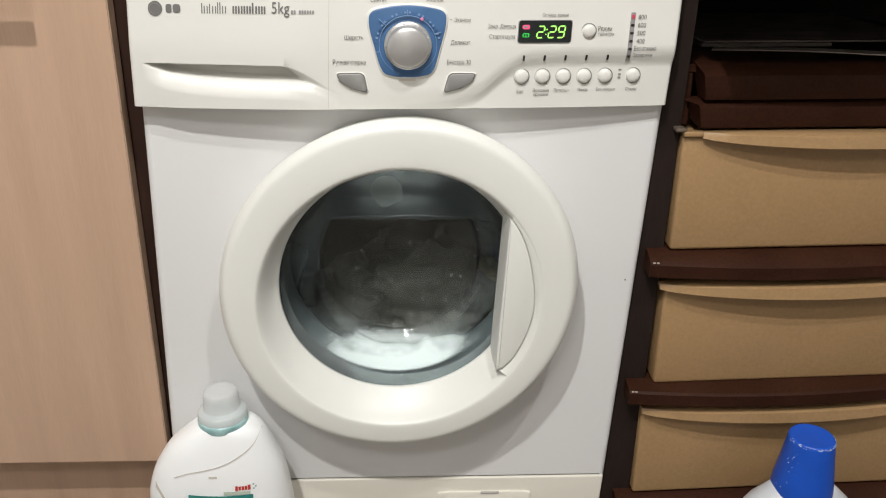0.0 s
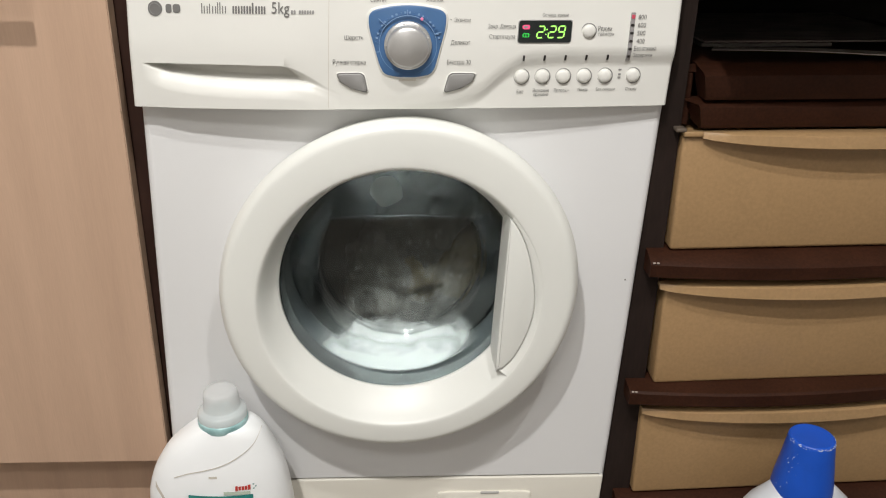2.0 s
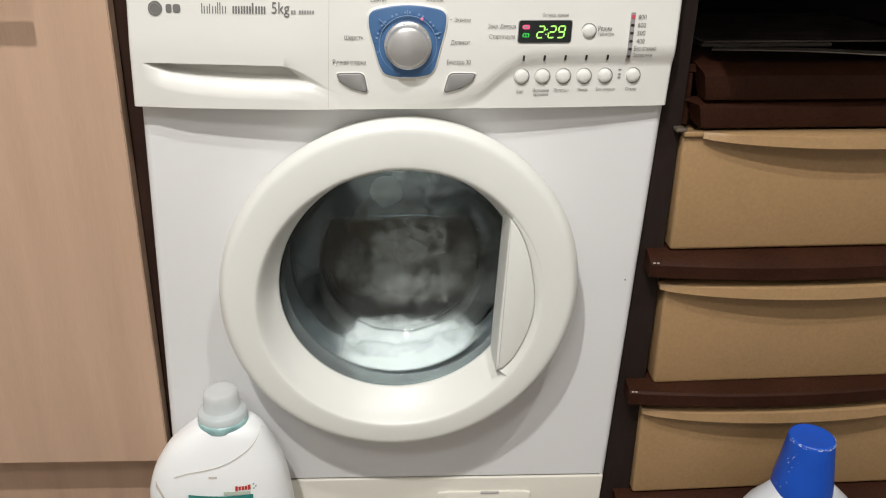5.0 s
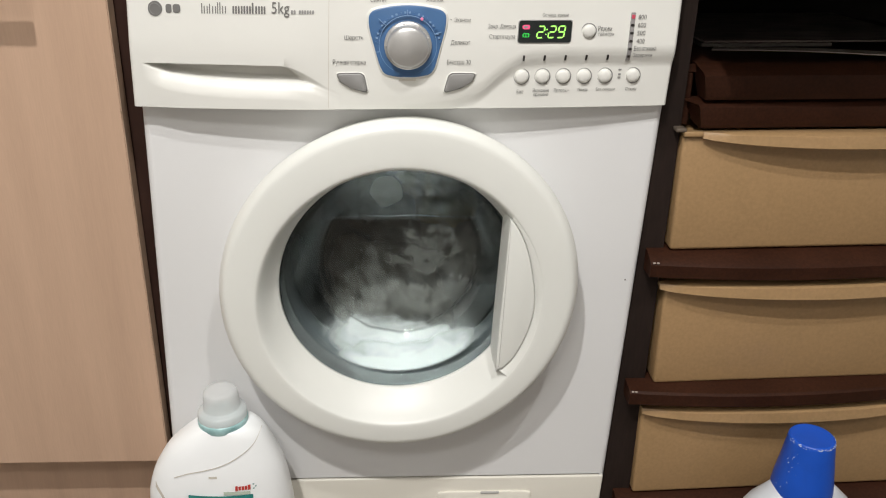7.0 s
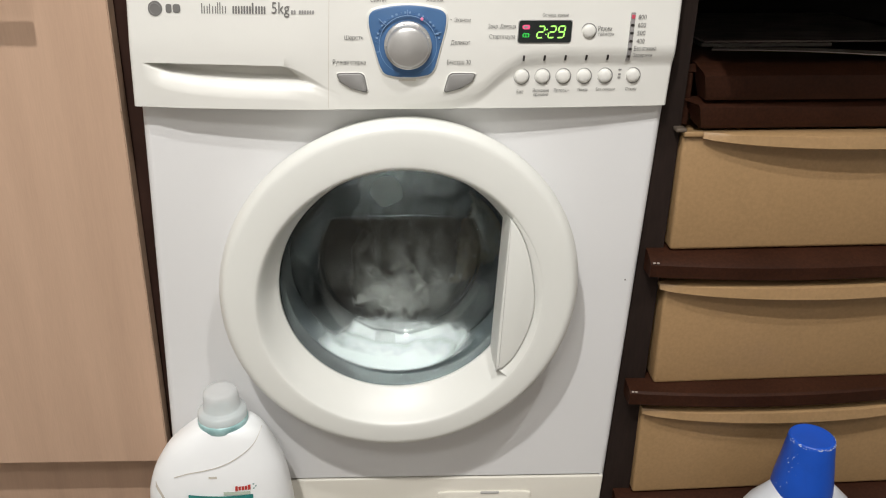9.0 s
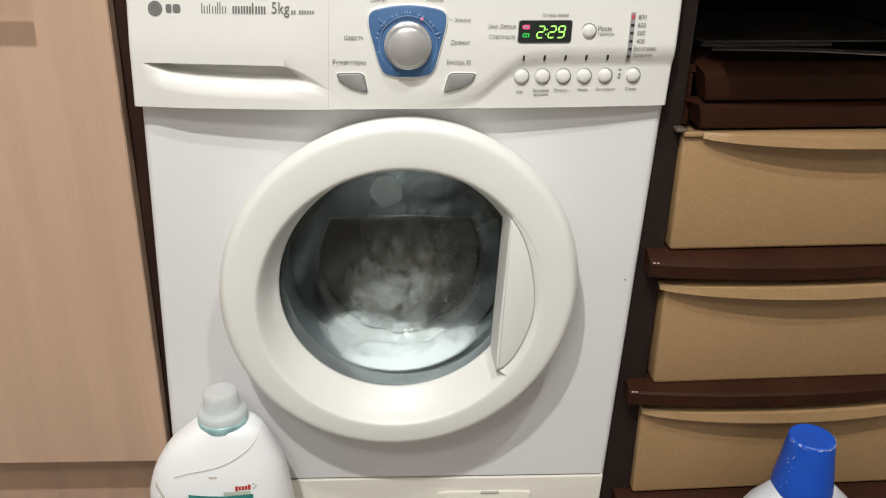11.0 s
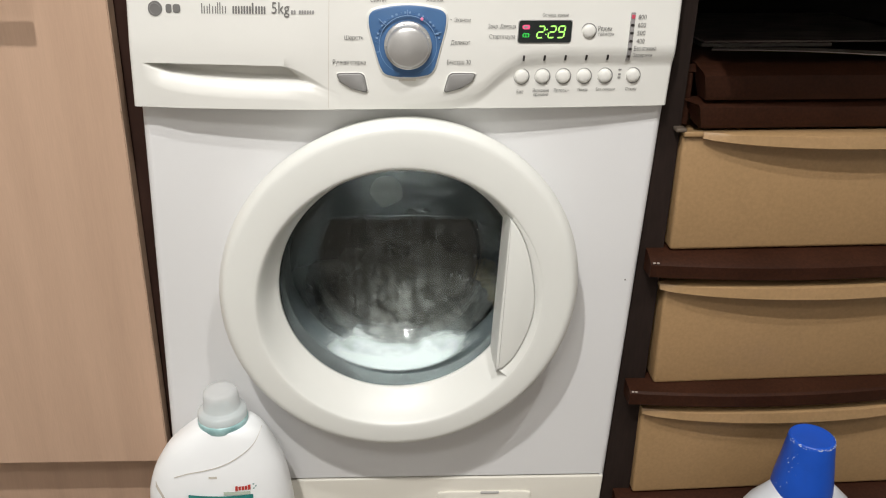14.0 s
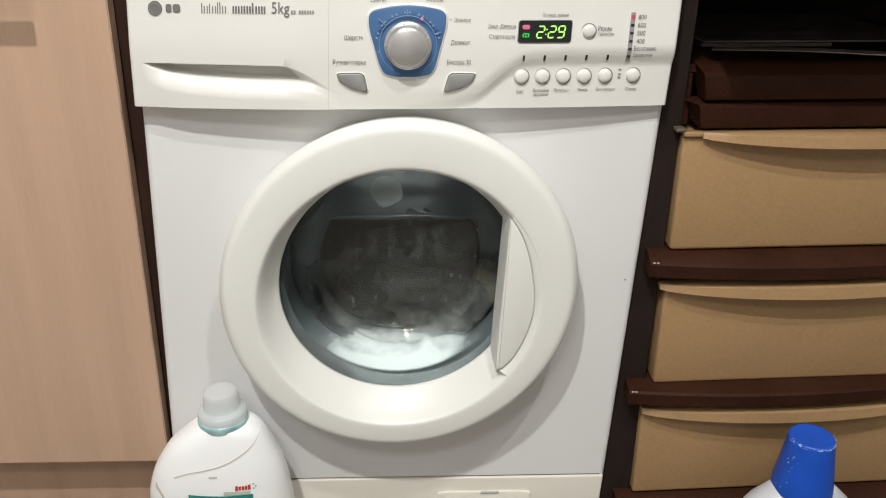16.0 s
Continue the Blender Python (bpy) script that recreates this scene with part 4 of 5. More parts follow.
# ---- kitchen cabinet beside the machine ----
cab = thing("kitchen_cabinet", "pale birch-laminate kitchen cabinet with a worn door edge", "cabinet", (-0.62, 0.30, 0.0))


def skew(bm, k=0.012, z0=0.6):
    for v in bm.verts:
        v.co.x += k * (v.co.z - z0)
    return bm


cdoor = part("cabinet_door", skew(box(-0.95, -0.3140, 0.010, 0.029, 0.2130, 0.905, 0.0012)), M_WOOD, cab, "birch-laminate cabinet door", smooth=False)
part("edge_band", skew(box(-0.3142, -0.3128, 0.0112, 0.0288, 0.214, 0.904)), M_EDGE, cdoor, "worn brown edge band", smooth=False)
hb = box(-0.56, -0.3915, -0.052, -0.040, 0.8545, 0.8695, 0.003, 3)
part("door_handle", hb, M_SILVER, cdoor, "metal bar handle")
for hx in (-0.545, -0.438):
    part("handle_post", box(hx - 0.008, hx + 0.008, -0.040, 0.0098, 0.854, 0.871, 0.003), M_SILVER, cdoor)
random.seed(21)
for k in range(9):
    cz_ = random.uniform(0.30, 0.80)
    part("edge_chip", skew(box(-0.3146, -0.3127, 0.0092, 0.0102, cz_ - 0.0004, cz_ + random.uniform(0.0004, 0.0022))), M_EDGE, cdoor, smooth=False)
part("bottom_board", box(-0.95, -0.3225, 0.031, 0.60, 0.2140, 0.2300), M_WOOD, cab, smooth=False)
# the gap's shade is put into this side's colour; it reaches to the machine
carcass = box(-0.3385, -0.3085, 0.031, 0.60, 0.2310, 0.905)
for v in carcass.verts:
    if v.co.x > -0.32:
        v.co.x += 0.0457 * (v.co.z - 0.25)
part("carcass_side", carcass, M_SHADEDWOOD, cab, "cabinet side, coloured dark for the shaded gap beside the machine", smooth=False)
part("carcass_side", box(-0.95, -0.934, 0.062, 0.60, 0.2310, 0.905), M_SHADEDWOOD, cab, smooth=False)
part("plinth", box(-0.95, -0.3225, 0.062, 0.078, 0.0, 0.2130), M_WOOD, cab, "birch-laminate plinth set back", smooth=False)
part("cabinet_top", box(-0.95, -0.3225, 0.0, 0.60, 0.9065, 0.94, 0.002), M_SHADEDWOOD, cab, smooth=False)

# ---- drawer tower ----
tower = thing("drawer_tower", "dark brown plastic drawer tower with tan drawers", "drawer unit", (0.555, 0.22, 0.0))


def yaw(bm):
    """The tower stands turned a little away from the machine's line."""
    for v in bm.verts:
        v.co.y += 0.040 * (v.co.x - 0.34)
    return bm


XW = 0.435


def ledge(x0, z_top, z_edge, z_bot, y_edge, sag):
    """A bowed brown rim between two drawers."""
    rings_ = []
    n = 28
    for i in range(n + 1):
        t = i / n
        x = x0 + XW * t + 0.005
        b = 1 - (2 * t - 1) ** 2
        ye = y_edge - 0.012 * b
        zs_ = -sag * b
        rings_.append([(x, 0.02, z_top + 0.001), (x, 0.004, z_top), (x, ye + 0.003, z_edge + 0.0018 + zs_), (x, ye, z_edge - 0.001 + zs_), (x, ye + 0.001, z_bot + 0.001 + zs_), (x, ye + 0.003, z_bot + zs_), (x, 0.03, z_bot + zs_), (x, 0.03, z_top)])
    return yaw(loops(rings_, cap_start=True, cap_end=True))


def drawer(x0, z0, z1, lip_from, lip_drop, corner):
    """A tan drawer: front with rounded edges, and a bowed pull lip along its top."""
    w = XW - 0.008
    front = part("drawer", yaw(box(x0, x0 + w, 0.0, 0.40, z0, z1 - 0.004, 0.005, 3)), M_TAN, tower, "tan plastic drawer, closed")
    sharp(front, 30)
    rings_ = []
    n = 36
    for i in range(n + 1):
        t = i / n
        x = lip_from + (x0 + w - lip_from) * t
        b = 1 - (2 * t - 1) ** 2
        out = 0.006 + 0.020 * b ** 0.8
        drop = 0.003 + (lip_drop - 0.001) * b ** 0.75
        rings_.append([(x, 0.006, z1), (x, -out * 0.75, z1 + 0.0005), (x, -out * 0.95, z1 - 0.0015), (x, -out, z1 - 0.004 - drop * 0.4), (x, -out - 0.001, z1 - 0.003 - drop), (x, -out + 0.0015, z1 - 0.0045 - drop), (x, -out + 0.004, z1 - drop * 0.6 - 0.004), (x, 0.006, z1 - 0.005)])
    sharp(part("pull_lip", yaw(loops(rings_, cap_start=True, cap_end=True)), M_TAN, front, "bowed tan pull lip"), 40)
    if corner:
        part("drawer_corner", yaw(box(x0 - 0.001, lip_from + 0.0005, -0.0050, 0.004, z1 - 0.0050, z1 + 0.0012, 0.0012)), M_TAN, front)
        part("broken_clip", yaw(box(x0 - 0.011, x0 + 0.002, -0.004, 0.012, z1 + 0.0002, z1 + 0.0050, 0.0018)), M_DARKCLIP, front, "chipped brown clip")


near_side = box(0.0, 1.0, 0.012, 0.42, 0.0, 0.868)
for v in near_side.verts:
    v.co.x = 0.3315 + 0.018 * (v.co.z - 0.15) if v.co.x > 0.5 else lean(0.3035, v.co.z)
part("tower_side", near_side, M_SIDE, tower, "dark grey-brown side wall", smooth=False)
part("tower_side", yaw(box(0.775, 0.788, 0.008, 0.42, 0.0, 0.722, 0.002)), M_BROWN, tower, "dark brown side wall", smooth=False)
part("tower_back", yaw(box(0.339, 0.7745, 0.41, 0.42, 0.0, 0.75)), M_BROWN, tower, smooth=False)
part("tower_top", yaw(box(0.3395, 0.7745, 0.022, 0.409, 0.748, 0.757)), M_BROWN, tower, smooth=False)
sharp(part("rim", ledge(0.311, 0.5285, 0.5190, 0.5005, -0.016, 0.004), M_BROWN, tower, "bowed dark brown rim"), 25)
sharp(part("rim", ledge(0.303, 0.3365, 0.3325, 0.3135, -0.016, 0.004), M_BROWN, tower, "bowed dark brown rim"), 25)
sharp(part("rim", ledge(0.303, 0.1515, 0.1440, 0.1250, -0.016, 0.004), M_BROWN, tower, "bowed dark brown rim"), 25)
for cxp, czp in ((0.3185, 0.5203), (0.3235, 0.5200), (0.3105, 0.3338), (0.3150, 0.3334)):
    part("chip", yaw(box(cxp, cxp + 0.0032, -0.0168, -0.0142, czp - 0.0008, czp + 0.0008, 0.0004, 1)), M_CHIP, tower, "pale worn corner chip")
drawer(0.3425, 0.5300, 0.6820, 0.364, 0.011, True)
drawer(0.3430, 0.3350, 0.4860, 0.3345, 0.012, False)
drawer(0.3325, 0.1530, 0.2990, 0.331, 0.011, False)
drawer(0.3325, 0.0200, 0.1180, 0.331, 0.012, False)


def tray(xl, xt, z0, z1, zt):
    """A solid tray front with a slanted end and a lip along its top."""
    prof = ((z0, 0.03, xl + 0.004), (z0, 0.001, xl + 0.004), (z0 + 0.004, -0.001, xl + 0.0035), (z1 - 0.003, 0.0, xl), (z1, 0.003, xl - 0.001), (zt - 0.001, 0.016, xt), (zt, 0.020, xt), (zt, 0.03, xt))
    rings_ = []
    for i in range(13):
        t = i / 12
        rings_.append([(xx + (0.785 - xx) * t, y, zz) for zz, y, xx in prof])
    return yaw(loops(rings_, cap_start=True, cap_end=True))


for a in ((0.3585, 0.352, 0.7195, 0.7505, 0.7595), (0.3575, 0.342, 0.6860, 0.7135, 0.7180)):
    sharp(part("tray", tray(*a), M_BROWN, tower, "dark brown shallow tray front"), 30)
part("tray_side", yaw(box(0.340, 0.352, 0.02, 0.40, 0.6855, 0.7475, 0.002)), M_BROWN, tower, smooth=False)

# papers on the tower
board = thing("cardboard_folder", "dark grey folder lying on the drawer tower", "folder", (0.47, 0.2, 0.758))
fb = yaw(box(0.392, 0.565, 0.12, 0.36, 0.7608, 0.7655, 0.0008))
part("folder_cover", fb, M_GREYPAPER, board, smooth=False)
fb2 = yaw(box(0.3935, 0.70, 0.1185, 0.40, 0.7665, 0.7690, 0.0004))
part("folder_sheet", fb2, M_LITCARD, board, smooth=False)
rows_s = []
for i in range(13):
    t = i / 12
    fx, fy = 0.398 + 0.24 * t, 0.100 - 0.085 * t
    z = 0.7602 + 0.007 * math.sin(math.pi * t) * 0.4 + 0.004 * t
    rows_s.append([(fx, fy, z), (fx + 0.01, fy + 0.02 + 0.002, z + 0.0003)])
sheet = loops(rows_s, closed=False)
me = bpy.data.meshes.new("paper_sheet")
sheet.to_mesh(me)
sheet.free()
me.materials.append(M_PAPER)
ps = tagged(new("paper_sheet", me), "loose pale paper sheet curling on the drawer tower", "paper")
so = ps.modifiers.new("thickness", "SOLIDIFY")
so.thickness = 0.0012

# ---- detergent bottle ----
bottle = thing("detergent_bottle", "white plastic detergent bottle with frosted cap, standing before the machine", "bottle", (-0.22, -0.06, 0.0))
SECT = [(0.0, -0.296, -0.152, 0.040), (0.006, -0.306, -0.145, 0.046), (0.05, -0.318, -0.138, 0.049), (0.13, -0.322, -0.137, 0.049), (0.19, -0.322, -0.137, 0.048), (0.2277, -0.3195, -0.1400, 0.046), (0.2455, -0.3155, -0.1422, 0.0445),
        (0.2635, -0.3090, -0.1455, 0.0425), (0.280, -0.3000, -0.1508, 0.0400), (0.296, -0.2890, -0.1575, 0.0370), (0.308, -0.2765, -0.1630, 0.0345), (0.318, -0.2640, -0.1690, 0.0320), (0.325, -0.2540, -0.1775, 0.0300), (0.3285, -0.2475, -0.1860, 0.0290)]
BY = -0.060


def bottle_section(z):
    for a, b in zip(SECT, SECT[1:]):
        if a[0] <= z <= b[0]:
            t = (z - a[0]) / (b[0] - a[0])
            return [a[k] + (b[k] - a[k]) * t for k in (1, 2, 3)]
    return SECT[-1][1:]


def bottle_front(x, z):
    xl, xr, d = bottle_section(z)
    q = min(abs((x - (xl + xr) / 2) / ((xr - xl) / 2)), 0.999)
    return BY - d * (1 - q ** 2.4) ** (1 / 2.4)


rings_b = []
fine = smooth_curve(SECT, 3, closed=False)
for z, xl, xr, d in fine:
    ring = []
    for i in range(64):
        a = 2 * math.pi * i / 64
        c, s_ = math.cos(a), math.sin(a)
        e = 2 / 2.4
        ring.append(((xl + xr) / 2 + (xr - xl) / 2 * math.copysign(abs(c) ** e, c), BY + d * math.copysign(abs(s_) ** e, s_), z))
    rings_b.append(ring)
part("bottle_body", loops(rings_b, cap_start=True, cap_end=True), M_BOTTLE, bottle, "white plastic body with a moulded side grip")
NX = -0.2172
part("neck", lathe_z([(0.029, 0.318), (0.029, 0.333)], NX, BY, 40), M_BOTTLE, bottle)
part("gel_ring", lathe_z([(0.0285, 0.3225), (0.0306, 0.3255), (0.0308, 0.3335), (0.0298, 0.3362)], NX, BY, 40), M_GEL, bottle, "dried teal gel round the neck")
cap = part("cap", lathe_z([(0.0300, 0.3365), (0.0303, 0.3385), (0.0298, 0.3440), (0.0280, 0.3470), (0.0236, 0.3482), (0.0222, 0.3500), (0.0215, 0.3640), (0.0206, 0.3705), (0.0185, 0.3735), (0.012, 0.3742)], NX, BY, 48), M_CAP, bottle, "frosted translucent measuring cap")
sharp(cap, 50)


def on_bottle(points, width, name, material, lift=0.0012):
    """A narrow strip that follows the bottle's front."""
    ring_a, ring_b = [], []
    pts = smooth_curve(points, 6, closed=False)
    for (x, z) in pts:
        ring_a.append((x, bottle_front(x, z + width / 2) - lift, z + width / 2))
        ring_b.append((x, bottle_front(x, z - width / 2) - lift, z - width / 2))
    return part(name, loops([ring_a, ring_b], closed=False), material, bottle)


on_bottle([(-0.276, 0.2690), (-0.258, 0.2765), (-0.238, 0.2815), (-0.216, 0.2875), (-0.195, 0.2975), (-0.177, 0.3100), (-0.1690, 0.3220)], 0.0012, "moulded_line", M_GRIP)
on_bottle([(-0.259, 0.2450), (-0.22, 0.2432), (-0.180, 0.2425)], 0.0062, "teal_band", M_TEAL)
on_bottle([(-0.215, 0.2500), (-0.183, 0.2482)], 0.0045, "green_label", M_PALEGREEN)
for k in range(5):
    x = -0.2005 + k * 0.0038
    on_bottle([(x, 0.2558), (x + 0.0030, 0.2560)], 0.0070 if k in (0, 4) else 0.0054, "brand_mark", M_REDINK, 0.0014)
for x, z in ((-0.1795, 0.2595), (-0.1770, 0.2560), (-0.1795, 0.2535)):
    on_bottle([(x, z), (x + 0.0018, z)], 0.0014, "leaf_mark", M_TEAL, 0.0014)
on_bottle([(-0.232, 0.2722), (-0.222, 0.2722)], 0.003, "date_print", M_GRIP, 0.0010)
# moulded grip at the bottle's side: its recess shade painted as a darker strip
grip_pts = [(-0.3120, 0.2650), (-0.300, 0.2555), (-0.289, 0.2420), (-0.282, 0.2250), (-0.279, 0.2050)]
on_bottle([(x - 0.004, z - 0.004) for x, z in grip_pts[1:]], 0.0070, "grip_shade_strip", M_GRIP, 0.0010)

# ---- bleach bottle ----
bleach = thing("cleaner_bottle", "white cleaner bottle with a scuffed blue cap, standing before the drawers", "bottle", (0.526, -0.09, 0.0))
QX, QY = 0.524, -0.085
part("bottle_body", lathe_z([(0.070, 0.0), (0.078, 0.006), (0.082, 0.03), (0.082, 0.165), (0.078, 0.190), (0.068, 0.207), (0.055, 0.220), (0.046, 0.229), (0.040, 0.233)], QX + 0.004, QY, 56, squash=0.56), M_BLEACH, bleach, "white plastic body")
bcap = part("cap", lathe_z([(0.0378, 0.2290), (0.0382, 0.2320), (0.0364, 0.2480), (0.0338, 0.2650), (0.0310, 0.2850), (0.0284, 0.3050), (0.0279, 0.3078), (0.0262, 0.3097), (0.0240, 0.3094)], QX + 0.003, QY, 56), M_BLUECAP, bleach, "blue ribbed child-proof cap with white scuffs")
sharp(bcap, 60)
random.seed(11)
scuffs = bmesh.new()
for k in range(96):
    a = random.uniform(math.pi, 2 * math.pi) if k < 80 else random.uniform(math.pi * 1.0, math.pi * 1.25)
    z = 0.3074 + random.uniform(-0.0018, 0.0012) if k < 80 else random.uniform(0.24, 0.30)
    r = 0.0281 - max(0, z - 0.3070) * 0.6 if k < 80 else 0.0374 - (z - 0.24) * 0.142
    s_ = random.uniform(0.0002, 0.0008)
    bmesh.ops.create_icosphere(scuffs, subdivisions=1, radius=1.0, matrix=Matrix.Translation((QX + 0.003 + r * math.cos(a), QY + r * math.sin(a), z)) @ Matrix.Diagonal((s_ * 1.6, s_ * 0.8, s_, 1)))
part("scuffs", scuffs, M_SCUFF, bcap, "worn white scuffs")


# ---- what moves ----
def drum_angle(t):
    """Degrees the drum has turned."""
    if t < 1.3:
        return 0.0
    if t < 1.9:
        return 0.5 * 480 * (t - 1.3) ** 2
    if t < 12.6:
        return 86.4 + 288 * (t - 1.9)
    if t < 13.2:
        return 86.4 + 288 * 10.7 + 288 * (t - 12.6) - 0.5 * 480 * (t - 12.6) ** 2
    return 86.4 + 288 * 10.7 + 86.4


REST = [(0.040, 0.190, -0.112), (-0.065, 0.240, -0.135), (0.092, 0.225, -0.112), (0.045, 0.275, -0.080)]
END = [(0.030, 0.190, -0.112), (-0.060, 0.240, -0.130), (0.088, 0.225, -0.112), (0.050, 0.275, -0.075)]


def tumble(k, t):
    """Where a cloth is in its round: carried up on one side, then dropped."""
    ph = ((t - 1.3) / 1.15 + k * 0.27 + 0.1) % 1.0
    rad = 0.115 - 0.012 * k
    if ph < 0.55:
        a = radians(-105 + 150 * smoothstep(0, 0.6, ph))
        return rad * math.cos(a), rad * math.sin(a)
    a1 = radians(-105 + 150 * smoothstep(0, 0.6, 0.55))
    q = (ph - 0.55) / 0.45
    x0, z0, x1, z1 = rad * math.cos(a1), rad * math.sin(a1), rad * math.cos(radians(-105)), rad * math.sin(radians(-105))
    return x0 + (x1 - x0) * q, z0 + (z1 - z0) * q * q


def motions():
    steps = [i * 0.2 for i in range(81)]
    walk(drum, [(t, pose(CX, 0.24 - 0.22, CZ, 0, -drum_angle(t), 0)) for t in steps])
    for k, ob in enumerate(WASH):
        rows = []
        for i in range(161):
            t = i * 0.1
            on = smoothstep(1.3, 1.8, t) * (1 - smoothstep(12.7, 13.2, t))
            base = REST[k] if t < 7 else END[k]
            x, z = tumble(k, t)
            turn = 0.55 * drum_angle(t)
            rows.append((t, pose(CX + base[0] + (x - base[0]) * on, base[1] - 0.020, CZ + base[2] + (z - base[2]) * on, 0, -turn, 0)))
        walk(ob, rows)
    # the bank of suds rocks below the glass
    rows = []
    for i in range(161):
        t = i * 0.1
        on = smoothstep(1.2, 1.8, t) * (1 - smoothstep(12.8, 13.4, t))
        rows.append((t, pose(CX - 0.0062, 0.0, CZ, 0, -on * (4 + 7 * math.sin(t * 5.4) + 3 * math.sin(t * 11.0)), 0)))
    walk(bank, rows)

    def drift(ob, y, rows_, down=0.0):
        walk(ob, [(t, pose(CX + x, y, CZ + z - down, 0, -a, 0)) for t, x, z, a in rows_])
    def heave(ob, y, rows_, rest, gain):
        """A heap rises and sinks behind the bowl and slides round it."""
        out = []
        for t, x, z, a in rows_:
            dz = max(-0.032, (z - rest) * gain)
            out.append((t, pose(CX, y - 0.5 * dz, CZ + dz, 0, -a - 0.7 * math.degrees(x / 0.13), 0)))
        walk(ob, out)
    heave(clump_a, 0.0, [(0, 0, -0.150, 0), (1.2, 0, -0.150, 0), (1.5, 0.01, -0.118, 6), (2.0, 0.0, -0.112, 0), (2.4, 0.015, -0.098, 12), (2.7, 0.0, -0.102, 4), (3.0, 0, -0.106, 2), (3.5, 0, -0.100, 0), (4.0, 0, -0.108, 0), (5.2, 0.0, -0.105, 4), (6.3, 0.01, -0.118, 4), (6.7, 0.01, -0.118, 2), (7.1, 0, -0.104, -4), (7.7, 0, -0.116, 0)]
            + [(8.1, 0, -0.104, 2), (8.5, 0.0, -0.108, 4), (9.0, 0.0, -0.110, 0), (9.2, 0, -0.116, 0), (10.3, 0, -0.108, 0), (11.3, -0.01, -0.112, -5), (11.9, 0, -0.125, 6), (12.3, 0.01, -0.106, 5), (12.5, 0, -0.112, 0), (13.0, 0, -0.122, 0), (13.6, 0, -0.124, 0), (14.5, 0, -0.134, 0), (16.0, 0, -0.140, 0)], -0.102, 0.8)
    heave(clump_b, 0.003, [(0, 0, -0.170, 0), (1.3, 0, -0.170, 0), (2.0, 0.02, -0.115, 10), (2.4, 0.045, -0.078, 14), (2.7, -0.005, -0.085, 0), (3.0, 0.0, -0.115, 0), (3.5, -0.02, -0.085, -10), (4.2, 0, -0.100, 0), (5.3, 0.02, -0.095, 8), (6.3, 0.02, -0.125, 0), (7.0, -0.03, -0.095, -6), (7.9, -0.045, -0.095, -10), (8.3, -0.02, -0.090, 0), (8.7, 0, -0.120, 0)]
            + [(9.0, 0.0, -0.090, 0), (9.2, 0, -0.125, 0), (10.2, 0.0, -0.100, 0), (11.3, -0.035, -0.085, -8), (11.7, -0.01, -0.090, 0), (11.9, 0, -0.125, 0), (12.1, -0.015, -0.085, 0), (12.5, -0.03, -0.085, -8), (13.0, -0.02, -0.130, 0), (14.0, 0, -0.150, 0), (16.0, 0, -0.160, 0)], -0.082, 0.65)
    drift(veil_a, 0.0635, [(0, 0, -0.215, 0), (1.2, 0, -0.215, 0), (1.5, -0.02, -0.090, 0), (1.8, -0.01, -0.062, 10), (2.1, 0.02, -0.055, 20), (2.4, 0.035, -0.050, 20), (2.7, 0.01, -0.040, 5), (3.0, -0.02, -0.058, -10), (3.5, -0.015, -0.035, -15), (3.9, 0, -0.020, 0), (4.2, 0, -0.020, 5), (5.3, 0.01, -0.030, 0), (6.3, 0.02, -0.045, 10), (6.7, 0.02, -0.035, 14)]
            + [(7.1, 0.01, -0.040, 6), (7.7, -0.025, -0.020, -6), (8.1, -0.02, -0.045, 0), (8.5, -0.02, -0.050, 0), (8.9, 0, -0.045, 0), (9.0, -0.005, -0.040, 0), (9.2, 0.01, -0.075, 6), (10.2, 0, -0.050, 0), (11.3, -0.025, -0.045, 0), (11.5, 0.02, -0.040, 8), (11.9, 0.02, -0.060, 10), (12.1, -0.01, -0.070, 0), (12.3, 0.03, -0.050, 14), (12.5, -0.02, -0.045, 0)]
            + [(12.7, 0.01, -0.075, 5), (13.0, -0.02, -0.070, 0), (13.4, 0, -0.110, 0), (14.0, 0, -0.160, 0), (16.0, 0, -0.205, 0)])
    drift(veil_b, 0.0600, [(0, 0, -0.250, 0), (2.5, 0, -0.250, 0), (2.9, -0.01, -0.030, 0), (3.3, 0.015, 0.010, 0), (3.5, -0.01, 0.020, 0), (4.0, 0.0, 0.005, 0), (4.2, 0.015, 0.015, 0), (5.3, 0.0, 0.010, 0), (6.3, -0.06, -0.050, 6), (6.7, -0.05, -0.070, 4), (7.1, -0.04, -0.060, 0), (7.3, 0.0, 0.0, 0), (7.7, -0.04, 0.0, -8), (8.1, -0.01, -0.010, 0)]
            + [(8.5, 0.0, -0.015, 0), (9.0, -0.005, -0.030, 0), (9.2, 0, -0.060, 0), (10.2, 0, -0.020, 0), (11.3, -0.01, -0.030, 0), (11.9, 0.02, -0.070, 0), (12.5, -0.02, -0.020, 0), (12.8, -0.01, 0.015, 0), (13.3, -0.005, 0.0, 0), (13.6, 0.0, -0.040, 0), (14.2, 0, -0.120, 0), (16.0, 0, -0.240, 0)])
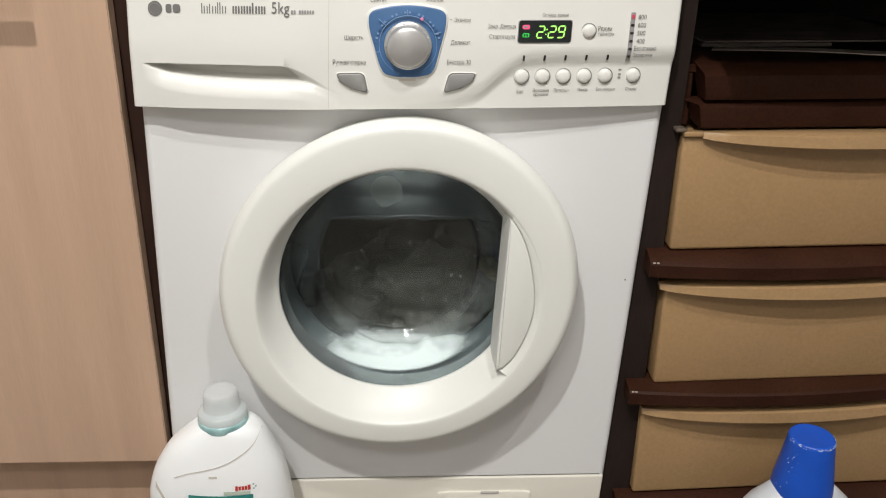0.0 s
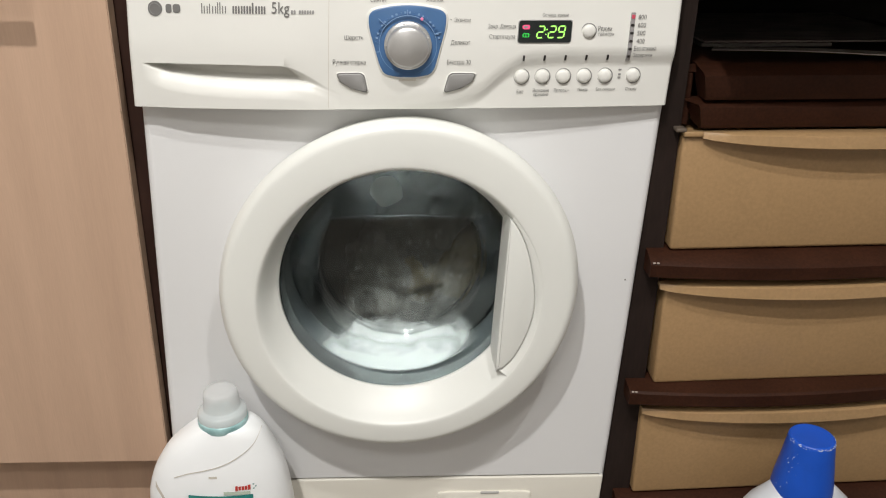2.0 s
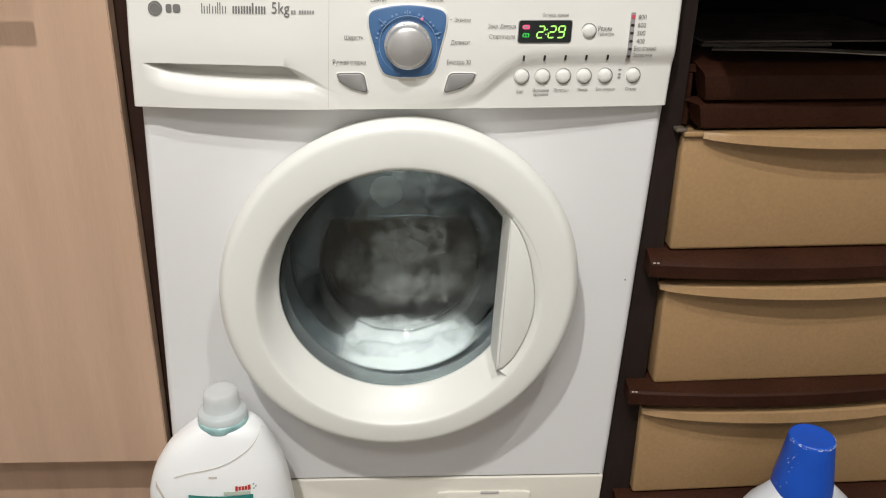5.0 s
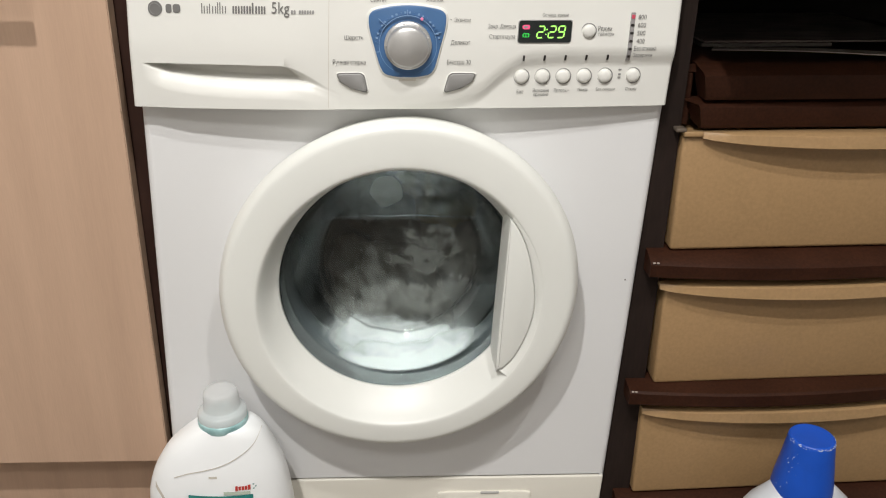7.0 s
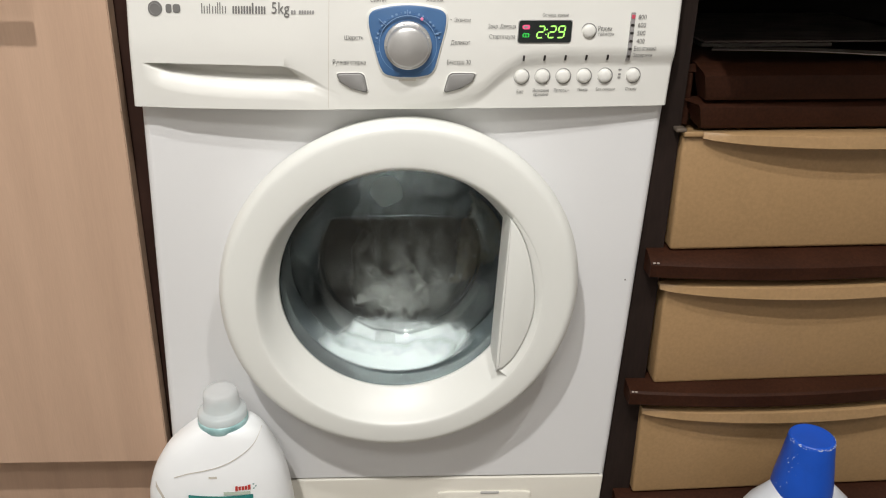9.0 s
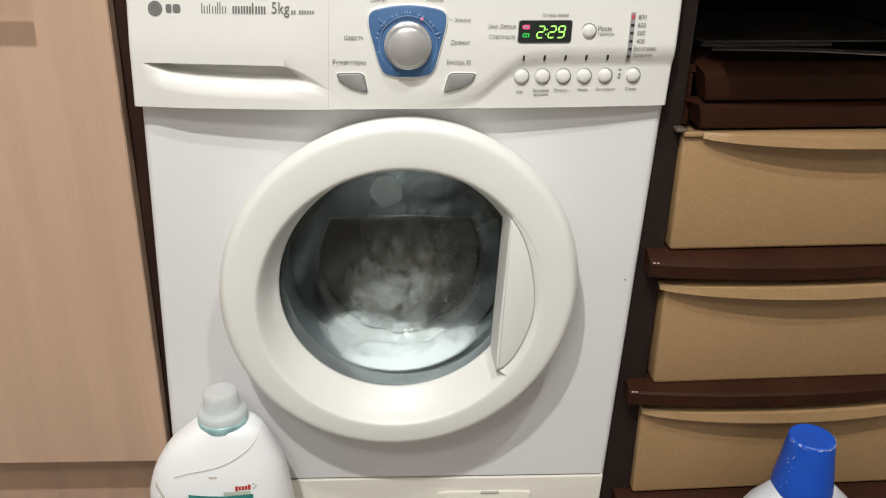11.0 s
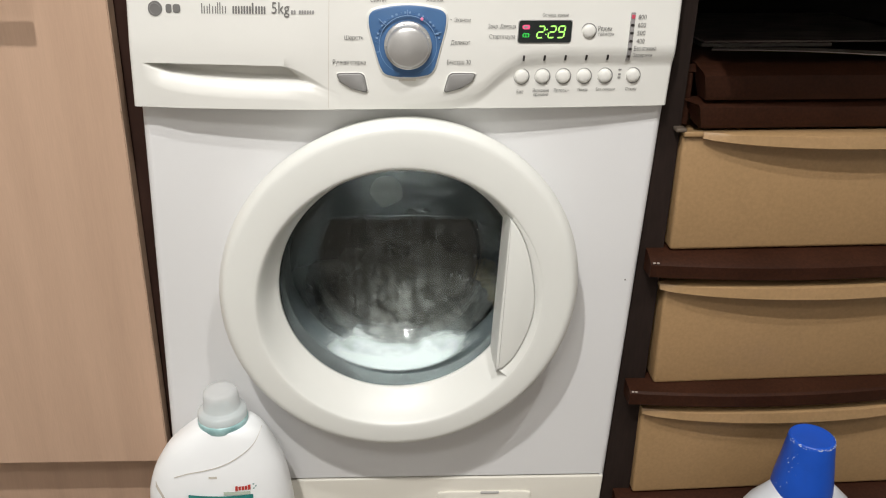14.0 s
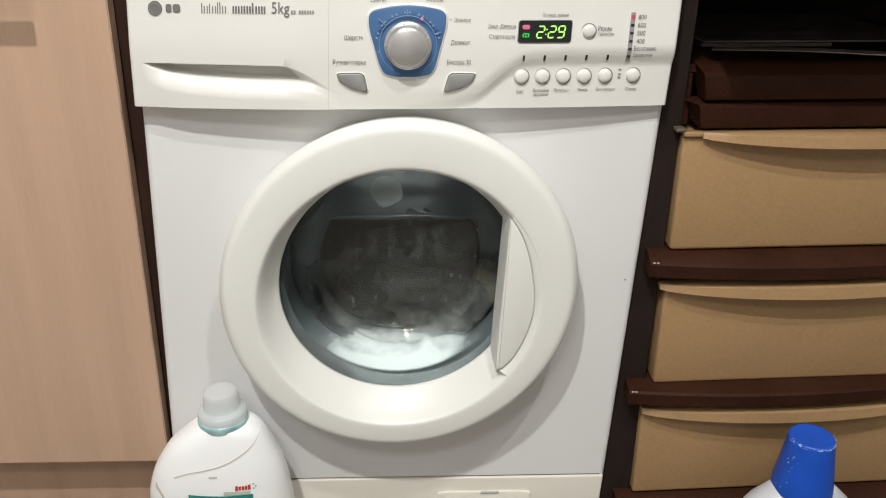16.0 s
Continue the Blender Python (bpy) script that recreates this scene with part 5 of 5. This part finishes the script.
    drift(veil_c, 0.0610, [(0, 0.02, -0.240, 0), (2.8, 0.02, -0.240, 0), (3.2, 0.0, 0.060, -70), (3.6, -0.005, 0.030, -75), (4.2, 0.0, 0.010, -60), (5.4, 0.03, 0.030, 0), (6.3, 0.040, 0.040, 16), (6.5, 0.042, 0.030, 14), (6.9, 0.038, 0.015, 8), (7.1, 0.035, 0.005, 4), (7.3, 0.025, 0.015, 0), (7.5, 0.030, -0.030, -6), (7.7, -0.02, 0.005, -40), (7.9, -0.03, -0.050, -40)]
            + [(8.1, -0.01, -0.020, -30), (8.5, -0.025, -0.040, 0), (8.7, 0.02, -0.065, 20), (9.0, -0.01, -0.045, 10), (9.2, 0.0, -0.090, 0), (10.2, 0.0, -0.040, 0), (11.3, -0.015, -0.045, 0), (11.5, 0.035, -0.030, 20), (11.9, 0.04, -0.070, 10), (12.1, -0.015, -0.065, 0), (12.3, 0.035, -0.040, 20), (12.5, -0.02, -0.035, -10), (12.7, 0.01, -0.080, 0), (13.0, -0.020, 0.040, 0)]
            + [(13.3, -0.01, -0.010, 0), (13.6, 0.0, -0.130, 0), (14.0, 0.01, -0.200, 0), (14.5, 0.02, -0.230, 0), (16.0, 0.02, -0.235, 0)])
    drift(veil_d, 0.0660, [(0, 0, 0.215, 0), (1.2, 0, 0.215, 0), (2.6, 0, 0.170, 0), (3.0, 0.01, 0.105, 0), (3.5, 0.0, 0.070, 0), (4.2, 0.005, 0.062, 0), (5.3, 0.0, 0.070, 0), (6.3, 0, 0.110, 0), (7.3, 0.0, 0.085, 0), (8.0, 0.0, 0.080, 0), (9.0, 0, 0.088, 0), (9.2, 0, 0.085, 0), (10.2, 0, 0.08, 0),
                           (11.3, 0, 0.085, 0), (12.3, 0, 0.085, 0), (12.7, 0, 0.080, 0), (13.0, -0.01, 0.075, 0), (13.6, 0, 0.060, 0), (14.5, 0, 0.035, 0), (16.0, 0, 0.015, 0)])
    drift(streak_a, 0.0650, [(0, 0, -0.280, 0), (2.8, 0, -0.270, 0), (3.4, 0.01, -0.020, 0), (4.2, 0.01, 0.010, 0), (5.3, 0, -0.030, 0), (6.3, -0.01, -0.120, 0), (7.0, 0, -0.100, 0), (7.6, 0.01, -0.020, 0), (8.3, 0.01, -0.010, 0), (9.2, 0, -0.020, 0), (10.3, 0, -0.030, 0), (11.3, 0.01, -0.020, 0),
                             (12.0, 0.0, -0.060, 0), (12.7, 0.01, 0.010, 0), (13.0, 0.0, 0.020, 0), (13.5, 0, 0.0, 0), (14.0, 0, -0.045, 0), (14.5, 0, -0.095, 0), (15.0, 0, -0.125, 0), (16.0, 0, -0.180, 0)])
    drift(streak_b, 0.0580, [(0, 0.01, -0.260, 0), (2.6, 0.01, -0.260, 0), (2.9, -0.012, 0.085, 0), (3.1, -0.012, 0.060, -4), (3.4, 0.005, 0.0, 4), (3.8, -0.01, -0.030, 0), (4.2, 0.03, -0.020, 0), (5.3, -0.03, 0.0, 0), (6.3, -0.040, 0.020, 0), (6.5, -0.040, -0.005, 2), (6.8, -0.038, -0.030, 4), (7.1, -0.038, -0.050, 2), (7.5, -0.04, -0.090, 8), (8.1, -0.005, -0.020, 0)]
            + [(8.5, 0.0, -0.010, 0), (9.0, 0.0, -0.050, 0), (9.2, 0.0, -0.070, 0), (10.3, 0, -0.050, 0), (11.5, 0.03, -0.090, 0), (12.7, 0.02, -0.010, 0), (13.0, 0.01, 0.020, 0), (13.3, 0.012, 0.0, 0), (13.6, -0.01, -0.020, 0), (14.0, 0.002, -0.095, 0), (14.5, 0.002, -0.150, 0), (15.2, 0.0, -0.200, 0), (16.0, 0, -0.240, 0)])


motions()
